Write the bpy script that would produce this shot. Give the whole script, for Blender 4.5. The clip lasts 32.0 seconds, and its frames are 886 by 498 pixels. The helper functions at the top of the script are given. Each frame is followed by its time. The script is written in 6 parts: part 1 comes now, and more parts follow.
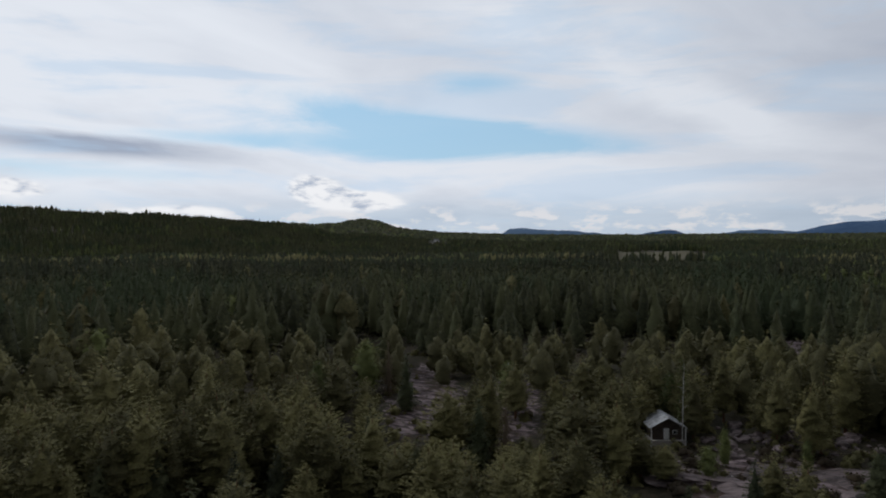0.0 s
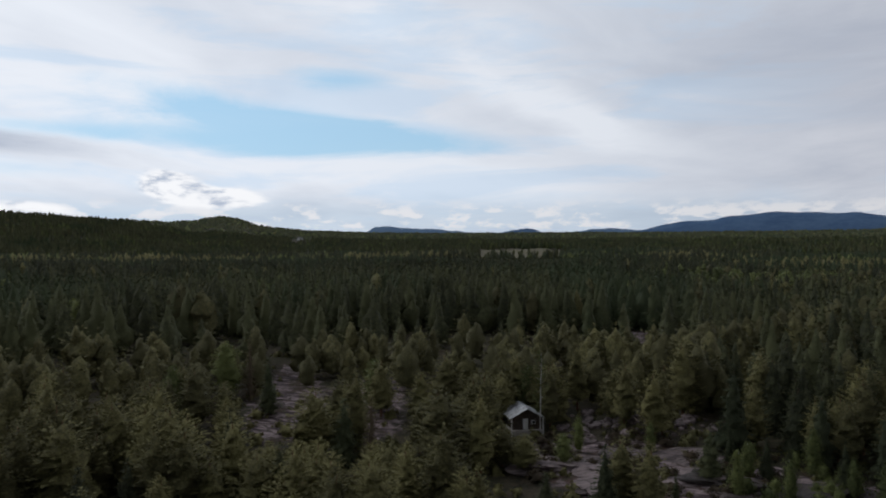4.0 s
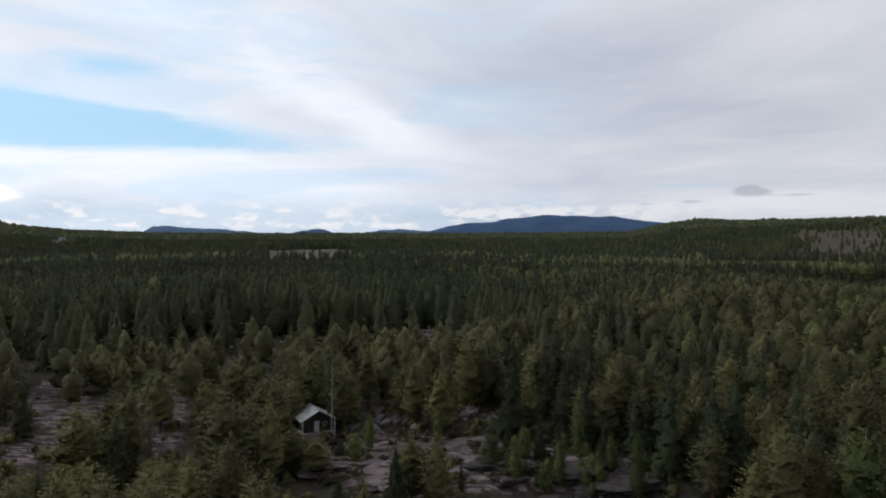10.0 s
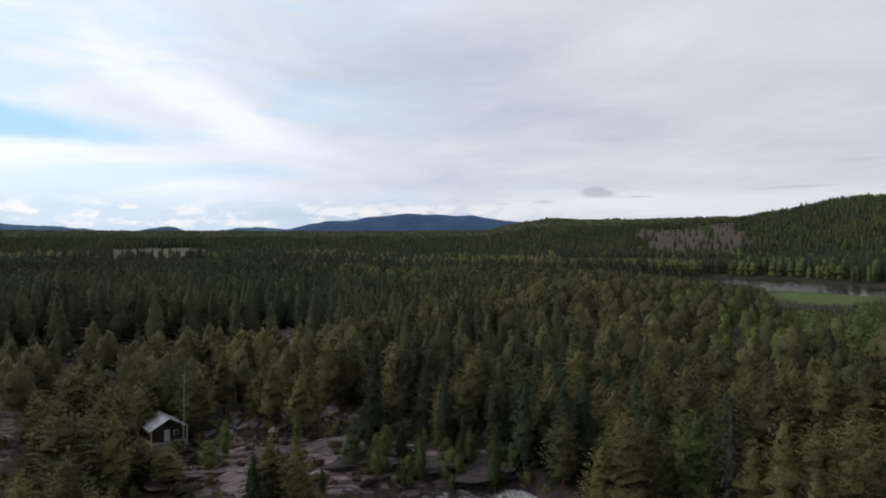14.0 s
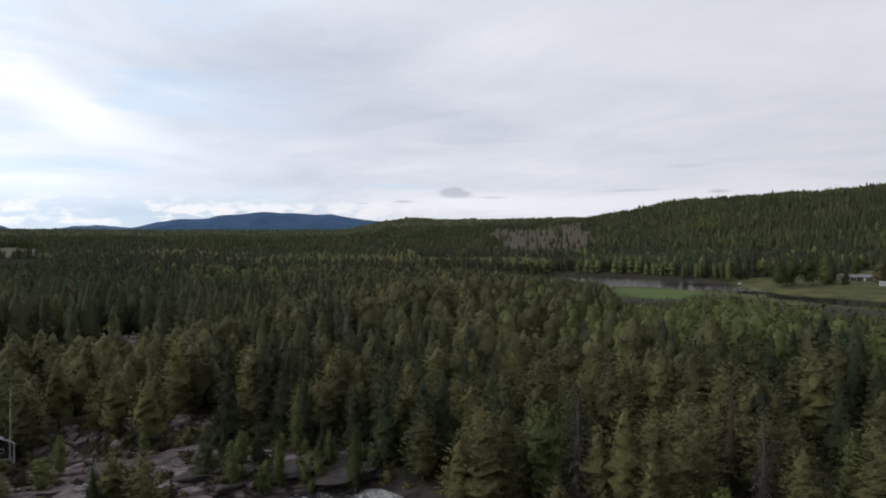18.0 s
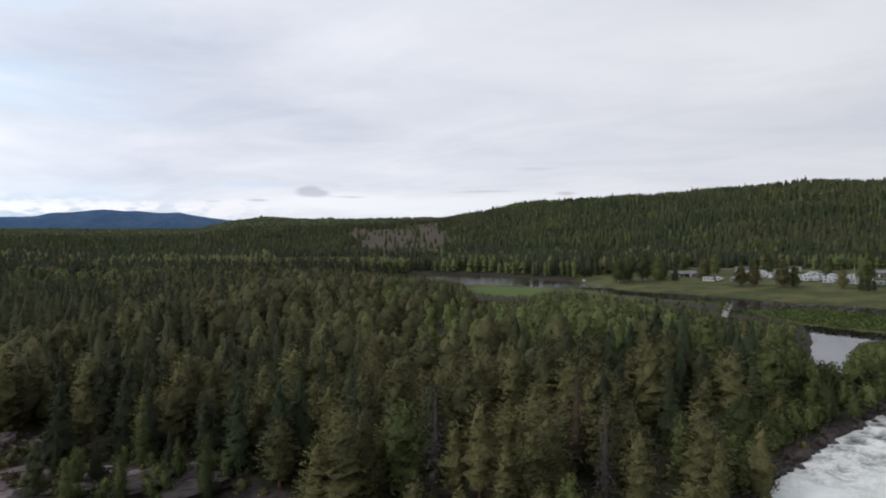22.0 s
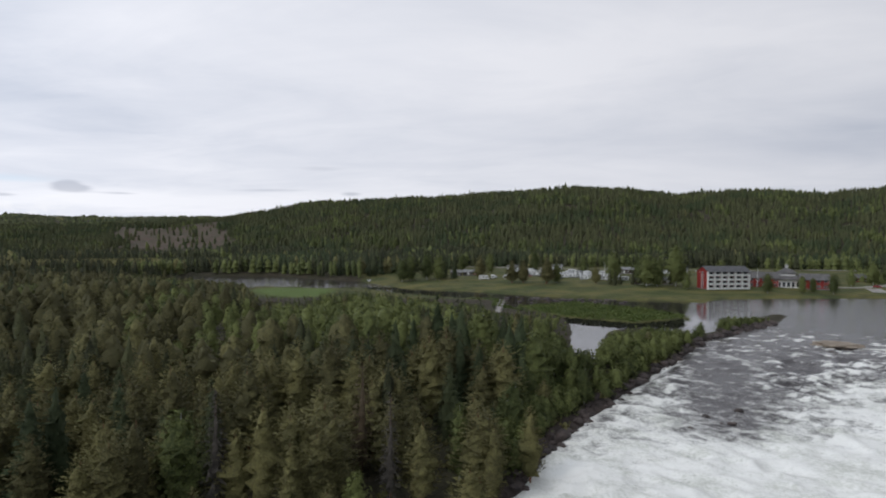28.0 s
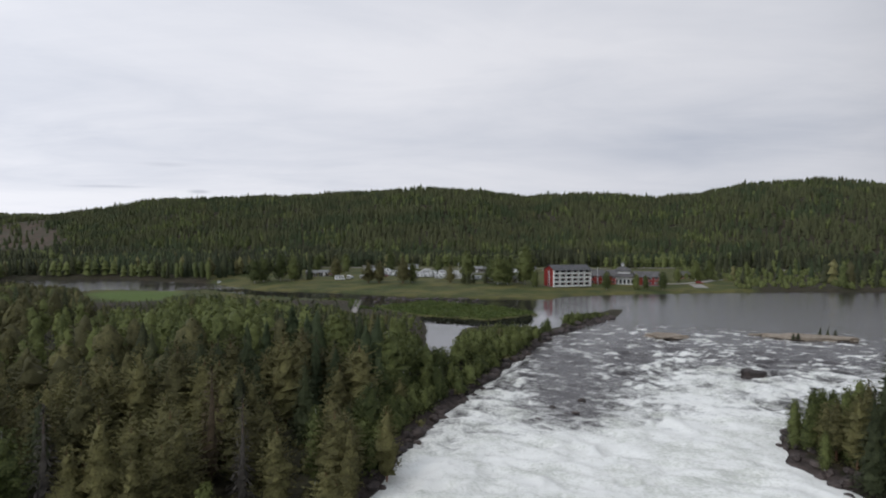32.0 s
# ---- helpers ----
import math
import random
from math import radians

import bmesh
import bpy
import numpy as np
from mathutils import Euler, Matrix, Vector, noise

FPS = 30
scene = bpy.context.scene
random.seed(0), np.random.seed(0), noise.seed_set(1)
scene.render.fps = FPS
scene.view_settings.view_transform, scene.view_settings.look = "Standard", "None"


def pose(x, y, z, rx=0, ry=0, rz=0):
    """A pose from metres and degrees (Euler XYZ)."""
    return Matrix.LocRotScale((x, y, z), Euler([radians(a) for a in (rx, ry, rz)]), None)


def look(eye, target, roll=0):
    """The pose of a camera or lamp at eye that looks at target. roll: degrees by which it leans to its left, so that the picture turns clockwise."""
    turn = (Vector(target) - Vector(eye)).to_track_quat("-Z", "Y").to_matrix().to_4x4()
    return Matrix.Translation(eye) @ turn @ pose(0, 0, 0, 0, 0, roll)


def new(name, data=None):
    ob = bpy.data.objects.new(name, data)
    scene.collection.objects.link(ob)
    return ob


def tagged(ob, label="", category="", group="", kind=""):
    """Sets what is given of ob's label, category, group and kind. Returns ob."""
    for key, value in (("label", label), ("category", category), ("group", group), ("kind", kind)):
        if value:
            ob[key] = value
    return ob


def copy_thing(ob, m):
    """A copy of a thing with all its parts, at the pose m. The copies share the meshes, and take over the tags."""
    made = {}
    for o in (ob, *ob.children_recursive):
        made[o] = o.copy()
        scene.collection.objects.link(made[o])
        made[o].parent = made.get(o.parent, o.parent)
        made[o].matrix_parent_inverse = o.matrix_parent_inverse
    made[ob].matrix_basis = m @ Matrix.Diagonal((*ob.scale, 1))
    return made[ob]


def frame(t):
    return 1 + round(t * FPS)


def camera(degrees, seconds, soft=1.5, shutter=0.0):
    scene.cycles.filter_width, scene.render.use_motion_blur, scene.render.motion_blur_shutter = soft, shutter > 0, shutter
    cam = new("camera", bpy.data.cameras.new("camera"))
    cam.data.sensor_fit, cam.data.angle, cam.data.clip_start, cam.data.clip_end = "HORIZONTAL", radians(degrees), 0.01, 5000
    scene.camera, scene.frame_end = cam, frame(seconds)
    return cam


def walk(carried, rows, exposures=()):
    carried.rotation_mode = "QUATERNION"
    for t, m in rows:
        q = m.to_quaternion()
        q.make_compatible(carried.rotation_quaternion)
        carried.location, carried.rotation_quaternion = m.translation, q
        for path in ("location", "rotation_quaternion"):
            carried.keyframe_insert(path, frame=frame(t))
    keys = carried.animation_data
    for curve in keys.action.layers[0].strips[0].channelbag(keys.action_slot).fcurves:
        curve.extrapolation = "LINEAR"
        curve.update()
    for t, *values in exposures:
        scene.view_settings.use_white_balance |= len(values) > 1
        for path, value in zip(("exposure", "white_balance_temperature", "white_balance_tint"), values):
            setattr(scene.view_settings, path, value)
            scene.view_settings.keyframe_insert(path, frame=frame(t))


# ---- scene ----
# ---- the camera: a hovering drone that only turns ----
EYE = (0.0, 0.0, 30.0)
cam = camera(64.78, 32.0, soft=2.0, shutter=0.4)
TURN = [
    (0, 0.00, -0.74, 0.18), (1, -2.68, -0.75, 0.25), (2, -5.48, -0.80, 0.28), (3, -8.30, -0.85, 0.30),
    (3.5, -9.67, -0.89, 0.27), (5.5, -15.28, -0.95, 0.20), (6, -16.73, -0.96, 0.22), (7, -19.57, -0.97, 0.20),
    (8, -22.37, -0.95, 0.12), (9, -25.16, -0.94, 0.09), (10, -28.06, -0.92, 0.10), (11, -30.90, -0.91, 0.18),
    (12, -33.75, -0.95, 0.20), (13, -36.57, -1.00, 0.12), (14, -39.41, -1.06, 0.01), (14.5, -40.79, -1.09, 0.00),
    (16.5, -46.53, -1.11, -0.06), (17, -48.02, -1.11, -0.07), (18, -50.87, -1.11, -0.09), (19, -53.77, -1.15, -0.11),
    (20, -56.66, -1.15, -0.14), (21, -59.57, -1.15, -0.18), (22, -62.47, -1.11, -0.15), (23, -65.38, -1.10, -0.18),
    (24, -68.25, -1.09, -0.26), (25, -71.17, -1.07, -0.28), (25.5, -72.58, -1.05, -0.28), (27.5, -78.41, -1.03, -0.29),
    (28, -79.93, -1.01, -0.33), (29, -82.86, -1.00, -0.36), (30, -85.79, -0.99, -0.37), (31, -88.74, -0.96, -0.42),
    (32, -91.69, -0.93, -0.42)]
walk(cam, [(t, pose(*EYE, 90 + pitch, roll, yaw)) for t, yaw, pitch, roll in TURN],
     exposures=[(0, -0.6), (3, -0.53), (6, -0.42), (9, -0.30), (13, -0.20), (19, -0.05), (25, 0.05), (32, 0.03)])


# ---- node helpers ----
class Graph:
    """A node tree with short ways to write sums of nodes."""

    def __init__(self, tree):
        self.tree = tree
        tree.nodes.clear()

    def node(self, kind):
        return self.tree.nodes.new(kind)

    def put(self, value, socket):
        if isinstance(value, bpy.types.NodeSocket):
            self.tree.links.new(value, socket)
        else:
            socket.default_value = value

    def m(self, op, a, b=0.0, c=0.0):
        n = self.node("ShaderNodeMath")
        n.operation = op
        for value, socket in zip((a, b, c), n.inputs):
            self.put(value, socket)
        return n.outputs[0]

    def step(self, x, lo, hi):
        n = self.node("ShaderNodeMapRange")
        n.interpolation_type = "SMOOTHSTEP"
        for key, value in (("Value", x), ("From Min", lo), ("From Max", hi)):
            self.put(value, n.inputs[key])
        return n.outputs[0]

    def noise(self, vector, scale, detail=4.0, rough=0.55, warp=0.0):
        n = self.node("ShaderNodeTexNoise")
        if vector is not None:
            self.put(vector, n.inputs["Vector"])
        for key, value in (("Scale", scale), ("Detail", detail), ("Roughness", rough), ("Distortion", warp)):
            n.inputs[key].default_value = value
        return n.outputs["Fac"]

    def mix(self, fac, a, b):
        n = self.node("ShaderNodeMix")
        n.data_type = "RGBA"
        for value, key in ((fac, 0), (a, 6), (b, 7)):
            if isinstance(value, tuple):
                value = (*value, 1.0)[:4]
            self.put(value, n.inputs[key])
        return n.outputs[2]

    def xyz(self, x, y, z):
        n = self.node("ShaderNodeCombineXYZ")
        for value, socket in zip((x, y, z), n.inputs):
            self.put(value, socket)
        return n.outputs[0]

    def share(self, name):
        n = self.node("ShaderNodeAttribute")
        n.attribute_name = name
        return n.outputs["Fac"]

    def scaled(self, vector, sx, sy, sz):
        n = self.node("ShaderNodeVectorMath")
        n.operation = "MULTIPLY"
        self.put(vector, n.inputs[0])
        n.inputs[1].default_value = (sx, sy, sz)
        return n.outputs[0]


# ---- sky: broken high cloud with one blue gap, cumulus low down ----
SUN_AZ, SUN_EL = -50.0, 36.0
world = bpy.data.worlds.new("sky")
scene.world = world
world.use_nodes = True
g = Graph(world.node_tree)
way = g.node("ShaderNodeTexCoord").outputs["Generated"]
sep = g.node("ShaderNodeSeparateXYZ")
g.put(way, sep.inputs[0])
dx, dy, dz = sep.outputs
az = g.m("MULTIPLY", g.m("ARCTAN2", dx, dy), 57.2958)
el = g.m("MULTIPLY", g.m("ARCSINE", dz), 57.2958)
up = g.m("ADD", g.m("MAXIMUM", dz, 0.0), 0.10)
deck = g.xyz(g.m("DIVIDE", dx, up), g.m("DIVIDE", dy, up), 0.0)
big = g.noise(deck, 0.55, 5.0, 0.55, 0.6)
fine = g.noise(g.scaled(deck, 1.0, 0.55, 1.0), 1.6, 8.0, 0.62, 0.8)
wisp = g.noise(g.xyz(g.m("MULTIPLY", az, 0.05), g.m("MULTIPLY", el, 0.28), 1.7), 1.0, 7.0, 0.6, 0.5)
puff = g.noise(g.xyz(g.m("MULTIPLY", az, 0.28), g.m("MULTIPLY", el, 0.75), 0.0), 1.0, 7.0, 0.6, 0.2)
wob = g.m("MULTIPLY", g.m("SUBTRACT", wisp, 0.5), 1.0)
wob2 = g.m("SUBTRACT", fine, 0.5)


def blob(az0, el0, waz, wel, lean=0.0, ragged=1.0):
    """A soft patch of the sky round a bearing and a height in degrees, 0 to 1."""
    a = g.m("SUBTRACT", az, az0)
    e = g.m("SUBTRACT", g.m("SUBTRACT", el, el0), g.m("MULTIPLY", a, lean))
    a = g.m("ADD", g.m("DIVIDE", a, waz), g.m("MULTIPLY", wob2, 1.6 * ragged))
    e = g.m("ADD", g.m("DIVIDE", e, wel), g.m("MULTIPLY", wob, 3.2 * ragged))
    d = g.m("ADD", g.m("MULTIPLY", a, a), g.m("MULTIPLY", e, e))
    return g.m("EXPONENT", g.m("MULTIPLY", d, -1.0))


def add(*terms):
    total = terms[0]
    for term in terms[1:]:
        total = g.m("ADD", total, term)
    return total


def times(x, k):
    return g.m("MULTIPLY", x, k)


sky = g.node("ShaderNodeTexSky")
sky.sky_type, sky.sun_disc, sky.dust_density = "NISHITA", False, 0.6
sky.sun_elevation, sky.sun_rotation = radians(SUN_EL), radians(SUN_AZ)
blue = g.node("ShaderNodeVectorMath")
blue.operation = "SCALE"
g.put(sky.outputs[0], blue.inputs[0])
blue.inputs[3].default_value = 0.115

# how bright the cloud is: white in the west, grey overhead and to the east
streak = g.noise(g.xyz(g.m("MULTIPLY", az, 0.055), g.m("ADD", g.m("MULTIPLY", el, 0.17), g.m("MULTIPLY", az, 0.022)), 4.1), 1.0, 5.0, 0.5, 0.6)
west = g.m("SUBTRACT", 1.0, g.step(az, 24.0, 48.0))
streak = g.m("MULTIPLY", g.m("SUBTRACT", streak, 0.5), g.m("ADD", g.m("MULTIPLY", west, 0.75), 0.25))
white = add(
    0.70, times(west, 0.03), times(g.m("SUBTRACT", big, 0.5), 0.60), times(wob2, 0.44), times(wob, 0.12), streak,
    times(blob(-30, 12, 26, 9), 0.36), times(blob(8, 5, 20, 2.6, -0.08, 0.5), 0.28),
    times(blob(19, 10.6, 11, 1.9, -0.42, 0.6), 0.36), times(blob(-27, 7.0, 9, 0.75, -0.05, 0.45), -1.0),
    times(blob(-27, 8.2, 10, 0.45, -0.05, 0.45), 0.5),
    times(blob(36, 13.5, 13, 4.5, -0.18, 0.6), -0.32), times(blob(32, 3, 16, 3.5, 0.0, 0.5), -0.16), times(blob(50, 8, 12, 2.5, -0.12, 0.8), -0.16),
    times(blob(60, 2.6, 24, 1.1, 0.0, 0.5), 0.28), times(blob(95, 5.2, 12, 1.4, 0.02, 0.4), 0.10),
    times(blob(112, 7.5, 13, 2.2, 0.08, 0.6), -0.30), times(blob(104, 15, 30, 5, 0.0, 0.4), 0.12),
    times(g.step(az, 40.0, 75.0), 0.06))
white = g.m("MINIMUM", g.m("MAXIMUM", white, 0.0), 1.0)
cloud = g.mix(white, (0.40, 0.46, 0.58), g.mix(west, (0.85, 0.862, 0.925), (0.86, 0.905, 0.985)))
# the gap of blue and thinner places
gap = add(blob(-2.5, 9.3, 11, 1.75, -0.13, 0.85), times(blob(7, 8.3, 9, 1.1, -0.06, 0.8), 0.7), times(blob(-15, 7.9, 13, 0.9, 0.0, 0.6), 0.62),
          times(blob(-2, 6.9, 6, 0.7, 0.0, 0.7), 0.35), times(blob(-30, 5.0, 16, 1.0, 0.0, 0.8), 0.5), times(blob(3, 12.8, 5, 0.9, 0.0, 1.0), 0.62),
          times(blob(47, 3.9, 6, 0.5, 0.0, 0.5), 0.40))
clear_sky = g.m("MULTIPLY", g.step(g.m("ADD", gap, times(wob2, 0.5)), 0.14, 0.80), 0.92)
pale = g.mix(0.8, blue.outputs[0], (0.40, 0.68, 0.93))
thin_veil = g.m("MULTIPLY", g.m("MULTIPLY", west, g.step(wisp, 0.47, 0.63)), 0.42)
colour = g.mix(thin_veil, cloud, (0.50, 0.70, 0.93))
colour = g.mix(clear_sky, colour, pale)
# rows of cumulus low over the hills
heap = g.m("MULTIPLY", g.step(puff, 0.49, 0.60), g.step(el, 0.3, 1.0))
heap = g.m("MULTIPLY", heap, g.m("SUBTRACT", 1.0, g.step(el, 2.0, 3.4)))
heap = g.m("MULTIPLY", heap, g.m("SUBTRACT", 1.0, g.step(az, 38.0, 60.0)))
low = g.m("MULTIPLY", g.m("SUBTRACT", 1.0, g.step(el, 1.6, 4.2)), g.m("SUBTRACT", 1.0, g.step(az, 30.0, 50.0)))
colour = g.mix(times(low, 0.40), colour, (0.42, 0.58, 0.74))
colour = g.mix(times(heap, 0.85), colour, (0.88, 0.88, 0.91))
tower = add(blob(-10.2, 4.0, 2.2, 1.1, -0.15, 0.8), blob(-6.6, 3.2, 3.2, 0.9, -0.05, 0.8), times(blob(-32, 3.6, 2.4, 0.7, 0.0, 0.8), 0.9), times(blob(-21, 2.0, 4.5, 0.7, 0.0, 0.9), 0.8))
colour = g.mix(times(g.step(tower, 0.18, 0.45), 0.95), colour, g.mix(g.step(puff, 0.36, 0.52), (0.46, 0.53, 0.66), (1.00, 1.01, 1.04)))
# small dark puffs hanging in front of the bright strip
dark = add(blob(51.9, 3.3, 1.5, 0.36, 0.0, 0.6), times(blob(51.6, 3.65, 1.0, 0.34, 0.0, 0.9), 0.8), times(blob(47.6, 2.75, 1.1, 0.16, 0.0, 0.4), 0.8),
           times(blob(55.2, 3.1, 1.6, 0.12, 0.0, 0.4), 0.7), times(blob(44.2, 2.6, 1.0, 0.12, 0.0, 0.4), 0.6),
           times(blob(66, 3.6, 4.2, 0.16, 0.02, 0.4), 0.6), times(blob(72.5, 3.4, 1.0, 0.20, 0.0, 0.5), 0.8),
           times(blob(68.8, 2.6, 1.6, 0.16, 0.0, 0.5), 0.6), times(blob(70, 5.4, 3.0, 0.3, 0.0, 0.6), 0.5))
colour = g.mix(times(g.step(dark, 0.22, 0.85), 0.50), colour, (0.33, 0.36, 0.44))
# under the horizon the light comes from dim woods
colour = g.mix(g.step(el, -2.0, -0.2), (0.03, 0.04, 0.03), colour)
back = g.node("ShaderNodeBackground")
g.put(colour, back.inputs[0])
# the west is the brighter side of the sky
glow = g.m("COSINE", g.m("MULTIPLY", g.m("ADD", az, 25.0), 0.0174533))
# an added dimming of the unseen southern sky darkens the trees' near sides
south = g.step(g.m("COSINE", g.m("MULTIPLY", g.m("SUBTRACT", az, 190.0), 0.0174533)), 0.3, 0.95)
g.put(g.m("POWER", 2.0, g.m("SUBTRACT", g.m("MULTIPLY", glow, 0.42), g.m("MULTIPLY", south, 1.5))), back.inputs[1])
g.put(back.outputs[0], g.node("ShaderNodeOutputWorld").inputs[0])

sun = new("sun", bpy.data.lights.new("sun", "SUN"))
sun.data.energy, sun.data.angle, sun.data.color = 0.55, radians(18), (1.0, 0.95, 0.88)
a, e = radians(SUN_AZ), radians(SUN_EL)
sun.matrix_world = look((0, 0, 300), (-300 * math.sin(a) * math.cos(e), -300 * math.cos(a) * math.cos(e), 300 - 300 * math.sin(e)))


# ---- materials ----
def surface(name, low, high, scale, rough=0.8, fine_scale=None, fine_mix=0.35, bump=0.0, bump_scale=None, spec=0.3,
            island=0.0, each=0.0, metal=0.0, stretch=(1, 1, 1), thin=0.0, patch=None, patch_scale=0.02, stands=0.0, tone=0.0):
    """A matt surface whose colour wanders between low and high at two scales."""
    mat = bpy.data.materials.new(name)
    mat.use_nodes = True
    s = Graph(mat.node_tree)
    geo = s.node("ShaderNodeNewGeometry")
    place = s.scaled(geo.outputs["Position"], *stretch)
    f = s.noise(place, scale, 4.0)
    if fine_scale:
        f = s.m("ADD", s.m("MULTIPLY", f, 1 - fine_mix), s.m("MULTIPLY", s.noise(place, fine_scale, 3.0, 0.6), fine_mix))
    f = s.step(f, 0.34, 0.66)
    if island:
        f = s.m("ADD", f, s.m("MULTIPLY", s.m("SUBTRACT", geo.outputs["Random Per Island"], 0.5), island))
    if each:
        f = s.m("ADD", f, s.m("MULTIPLY", s.m("SUBTRACT", s.node("ShaderNodeObjectInfo").outputs["Random"], 0.5), each))
    if tone:
        # trees of a joined wood differ one from another
        f = s.m("ADD", f, s.m("MULTIPLY", s.share("tone"), tone))
    if stands:
        # whole stands of one age and hue
        f = s.m("ADD", f, s.m("MULTIPLY", s.m("SUBTRACT", s.noise(place, 0.017, 3.0), 0.52), stands))
    f = s.m("MINIMUM", s.m("MAXIMUM", f, 0.0), 1.0)
    col = s.mix(f, low, high)
    if patch:
        col = s.mix(s.m("MULTIPLY", s.step(s.noise(place, patch_scale, 3.0), 0.47, 0.62), 0.8), col, patch)
    bs = s.node("ShaderNodeBsdfPrincipled")
    s.put(col, bs.inputs["Base Color"])
    bs.inputs["Roughness"].default_value = rough
    bs.inputs["Metallic"].default_value = metal
    bs.inputs["Specular IOR Level"].default_value = spec
    if bump:
        b = s.node("ShaderNodeBump")
        b.inputs["Strength"].default_value = 1.0
        b.inputs["Distance"].default_value = bump
        s.put(s.noise(place, bump_scale or scale * 4, 5.0, 0.6), b.inputs["Height"])
        s.put(b.outputs[0], bs.inputs["Normal"])
    out = bs.outputs[0]
    if thin:
        tr = s.node("ShaderNodeBsdfTranslucent")
        s.put(col, tr.inputs[0])
        mx = s.node("ShaderNodeMixShader")
        mx.inputs[0].default_value = thin
        s.put(out, mx.inputs[1])
        s.put(tr.outputs[0], mx.inputs[2])
        out = mx.outputs[0]
    s.put(out, s.node("ShaderNodeOutputMaterial").inputs[0])
    return mat


SPRUCE = surface("spruce_needles", (0.042, 0.046, 0.026), (0.114, 0.120, 0.056), 0.9, 0.75, 3.6, 0.55, bump=0.28, bump_scale=2.4, each=0.9, island=0.10, thin=0.20, spec=0.15, patch=(0.058, 0.080, 0.038), patch_scale=0.011, stands=1.6, tone=0.9)
PINE = surface("pine_needles", (0.096, 0.090, 0.042), (0.232, 0.214, 0.088), 0.9, 0.75, 3.6, 0.55, bump=0.28, bump_scale=2.4, each=0.9, island=0.10, thin=0.20, spec=0.15, stands=1.4, tone=0.9)
BIRCH = surface("birch_leaves", (0.068, 0.084, 0.030), (0.198, 0.222, 0.074), 0.9, 0.7, 3.6, 0.55, bump=0.28, bump_scale=2.4, each=0.9, island=0.10, thin=0.28, spec=0.2, stands=1.2, tone=0.9)
BARK = surface("brown_bark", (0.07, 0.05, 0.035), (0.16, 0.11, 0.08), 1.5, 0.95, 9.0, 0.5, stretch=(1, 1, 0.3))
PINE_BARK = surface("rusty_pine_bark", (0.13, 0.07, 0.045), (0.30, 0.15, 0.09), 0.5, 0.95, 6.0, 0.4, stretch=(1, 1, 0.3))
BIRCH_BARK = surface("white_birch_bark", (0.30, 0.29, 0.27), (0.62, 0.60, 0.57), 2.5, 0.8, 9.0, 0.5)
DEADWOOD = surface("grey_dead_twigs", (0.048, 0.042, 0.036), (0.105, 0.092, 0.078), 0.8, 0.95, 5.0, 0.5, island=0.6)
RUSTY = surface("rusty_needles", (0.072, 0.054, 0.034), (0.125, 0.092, 0.056), 0.8, 0.9, 5.0, 0.5, island=0.6, thin=0.1)


# ---- numbers from noise ----
def lattice(ix, iy, seed):
    v = np.sin(ix * 127.1 + iy * 311.7 + seed * 74.7) * 43758.5453
    return v - np.floor(v)


def value_noise(x, y, seed=0.0):
    ix, iy = np.floor(x), np.floor(y)
    fx, fy = x - ix, y - iy
    fx, fy = fx * fx * (3 - 2 * fx), fy * fy * (3 - 2 * fy)
    a, b = lattice(ix, iy, seed), lattice(ix + 1, iy, seed)
    c, d = lattice(ix, iy + 1, seed), lattice(ix + 1, iy + 1, seed)
    return (a * (1 - fx) + b * fx) * (1 - fy) + (c * (1 - fx) + d * fx) * fy


def fbm(x, y, octaves=4, seed=0.0):
    total, amp, size = 0.0, 0.5, 0.0
    for k in range(octaves):
        total = total + amp * value_noise(x * 2 ** k, y * 2 ** k, seed + k)
        size += amp
        amp *= 0.5
    return total / size


def smooth(x, lo, hi):
    t = np.clip((x - lo) / (hi - lo), 0, 1)
    return t * t * (3 - 2 * t)


# ---- the plan: shores in metres, the drone hangs over the origin, y is north ----
RIVER = [(104, 7), (118, 4), (135, -3), (153, -11), (180, -24), (214, -40), (240, -57), (263, -73), (288, -84), (335, -60),
         (359, -74), (372, -104), (387, -159), (398, -214), (398, -270), (430, -420), (330, -560), (150, -520),
         (160, -300), (165, -170), (140, -95), (127, -67), (112, -60), (98, -64), (70, -55), (40, -35), (25, 0), (12, 30), (-10, 38),
         (-60, 30), (-150, -20), (-150, 10), (-90, 45), (-40, 56), (0, 62), (20, 74), (34, 80), (48, 78), (56, 82.5), (65, 82), (75, 73),
         (75, 55), (80, 35), (92, 14)]
LAGOON = [(159, -1), (167, -8), (198, -10), (228, -13), (240, -26), (224, -36), (232, -46), (258, -54), (280, -72), (300, -84),
          (336, -70), (343, -54), (344, -29), (355, 8), (381, 57), (391, 93), (444, 133), (482, 215), (470, 268), (384, 262),
          (370, 182), (372, 134), (388, 119), (354, 84), (336, 56), (323, 28), (296, 26), (262, 1), (232, -1.5), (205, -1)]
ISLET = [(297, 21), (324, -3), (299, -33), (273, -47), (251, -24), (264, 1)]
MEADOW = [(338, 162), (352, 158), (366, 127), (345, 118), (318, 116), (306, 126), (316, 144)]
ROCKS = [(36, 115), (45, 113), (56, 111), (66, 102), (77, 89), (84, 80), (76, 76), (60, 84), (40, 88), (34, 98), (34, 110)]
GLADE = [(-13, 130), (-15, 164), (-5, 184), (1, 180), (5, 158), (16, 166), (24, 160), (18, 124), (11, 120), (5, 128), (-3, 122), (-9, 122)]
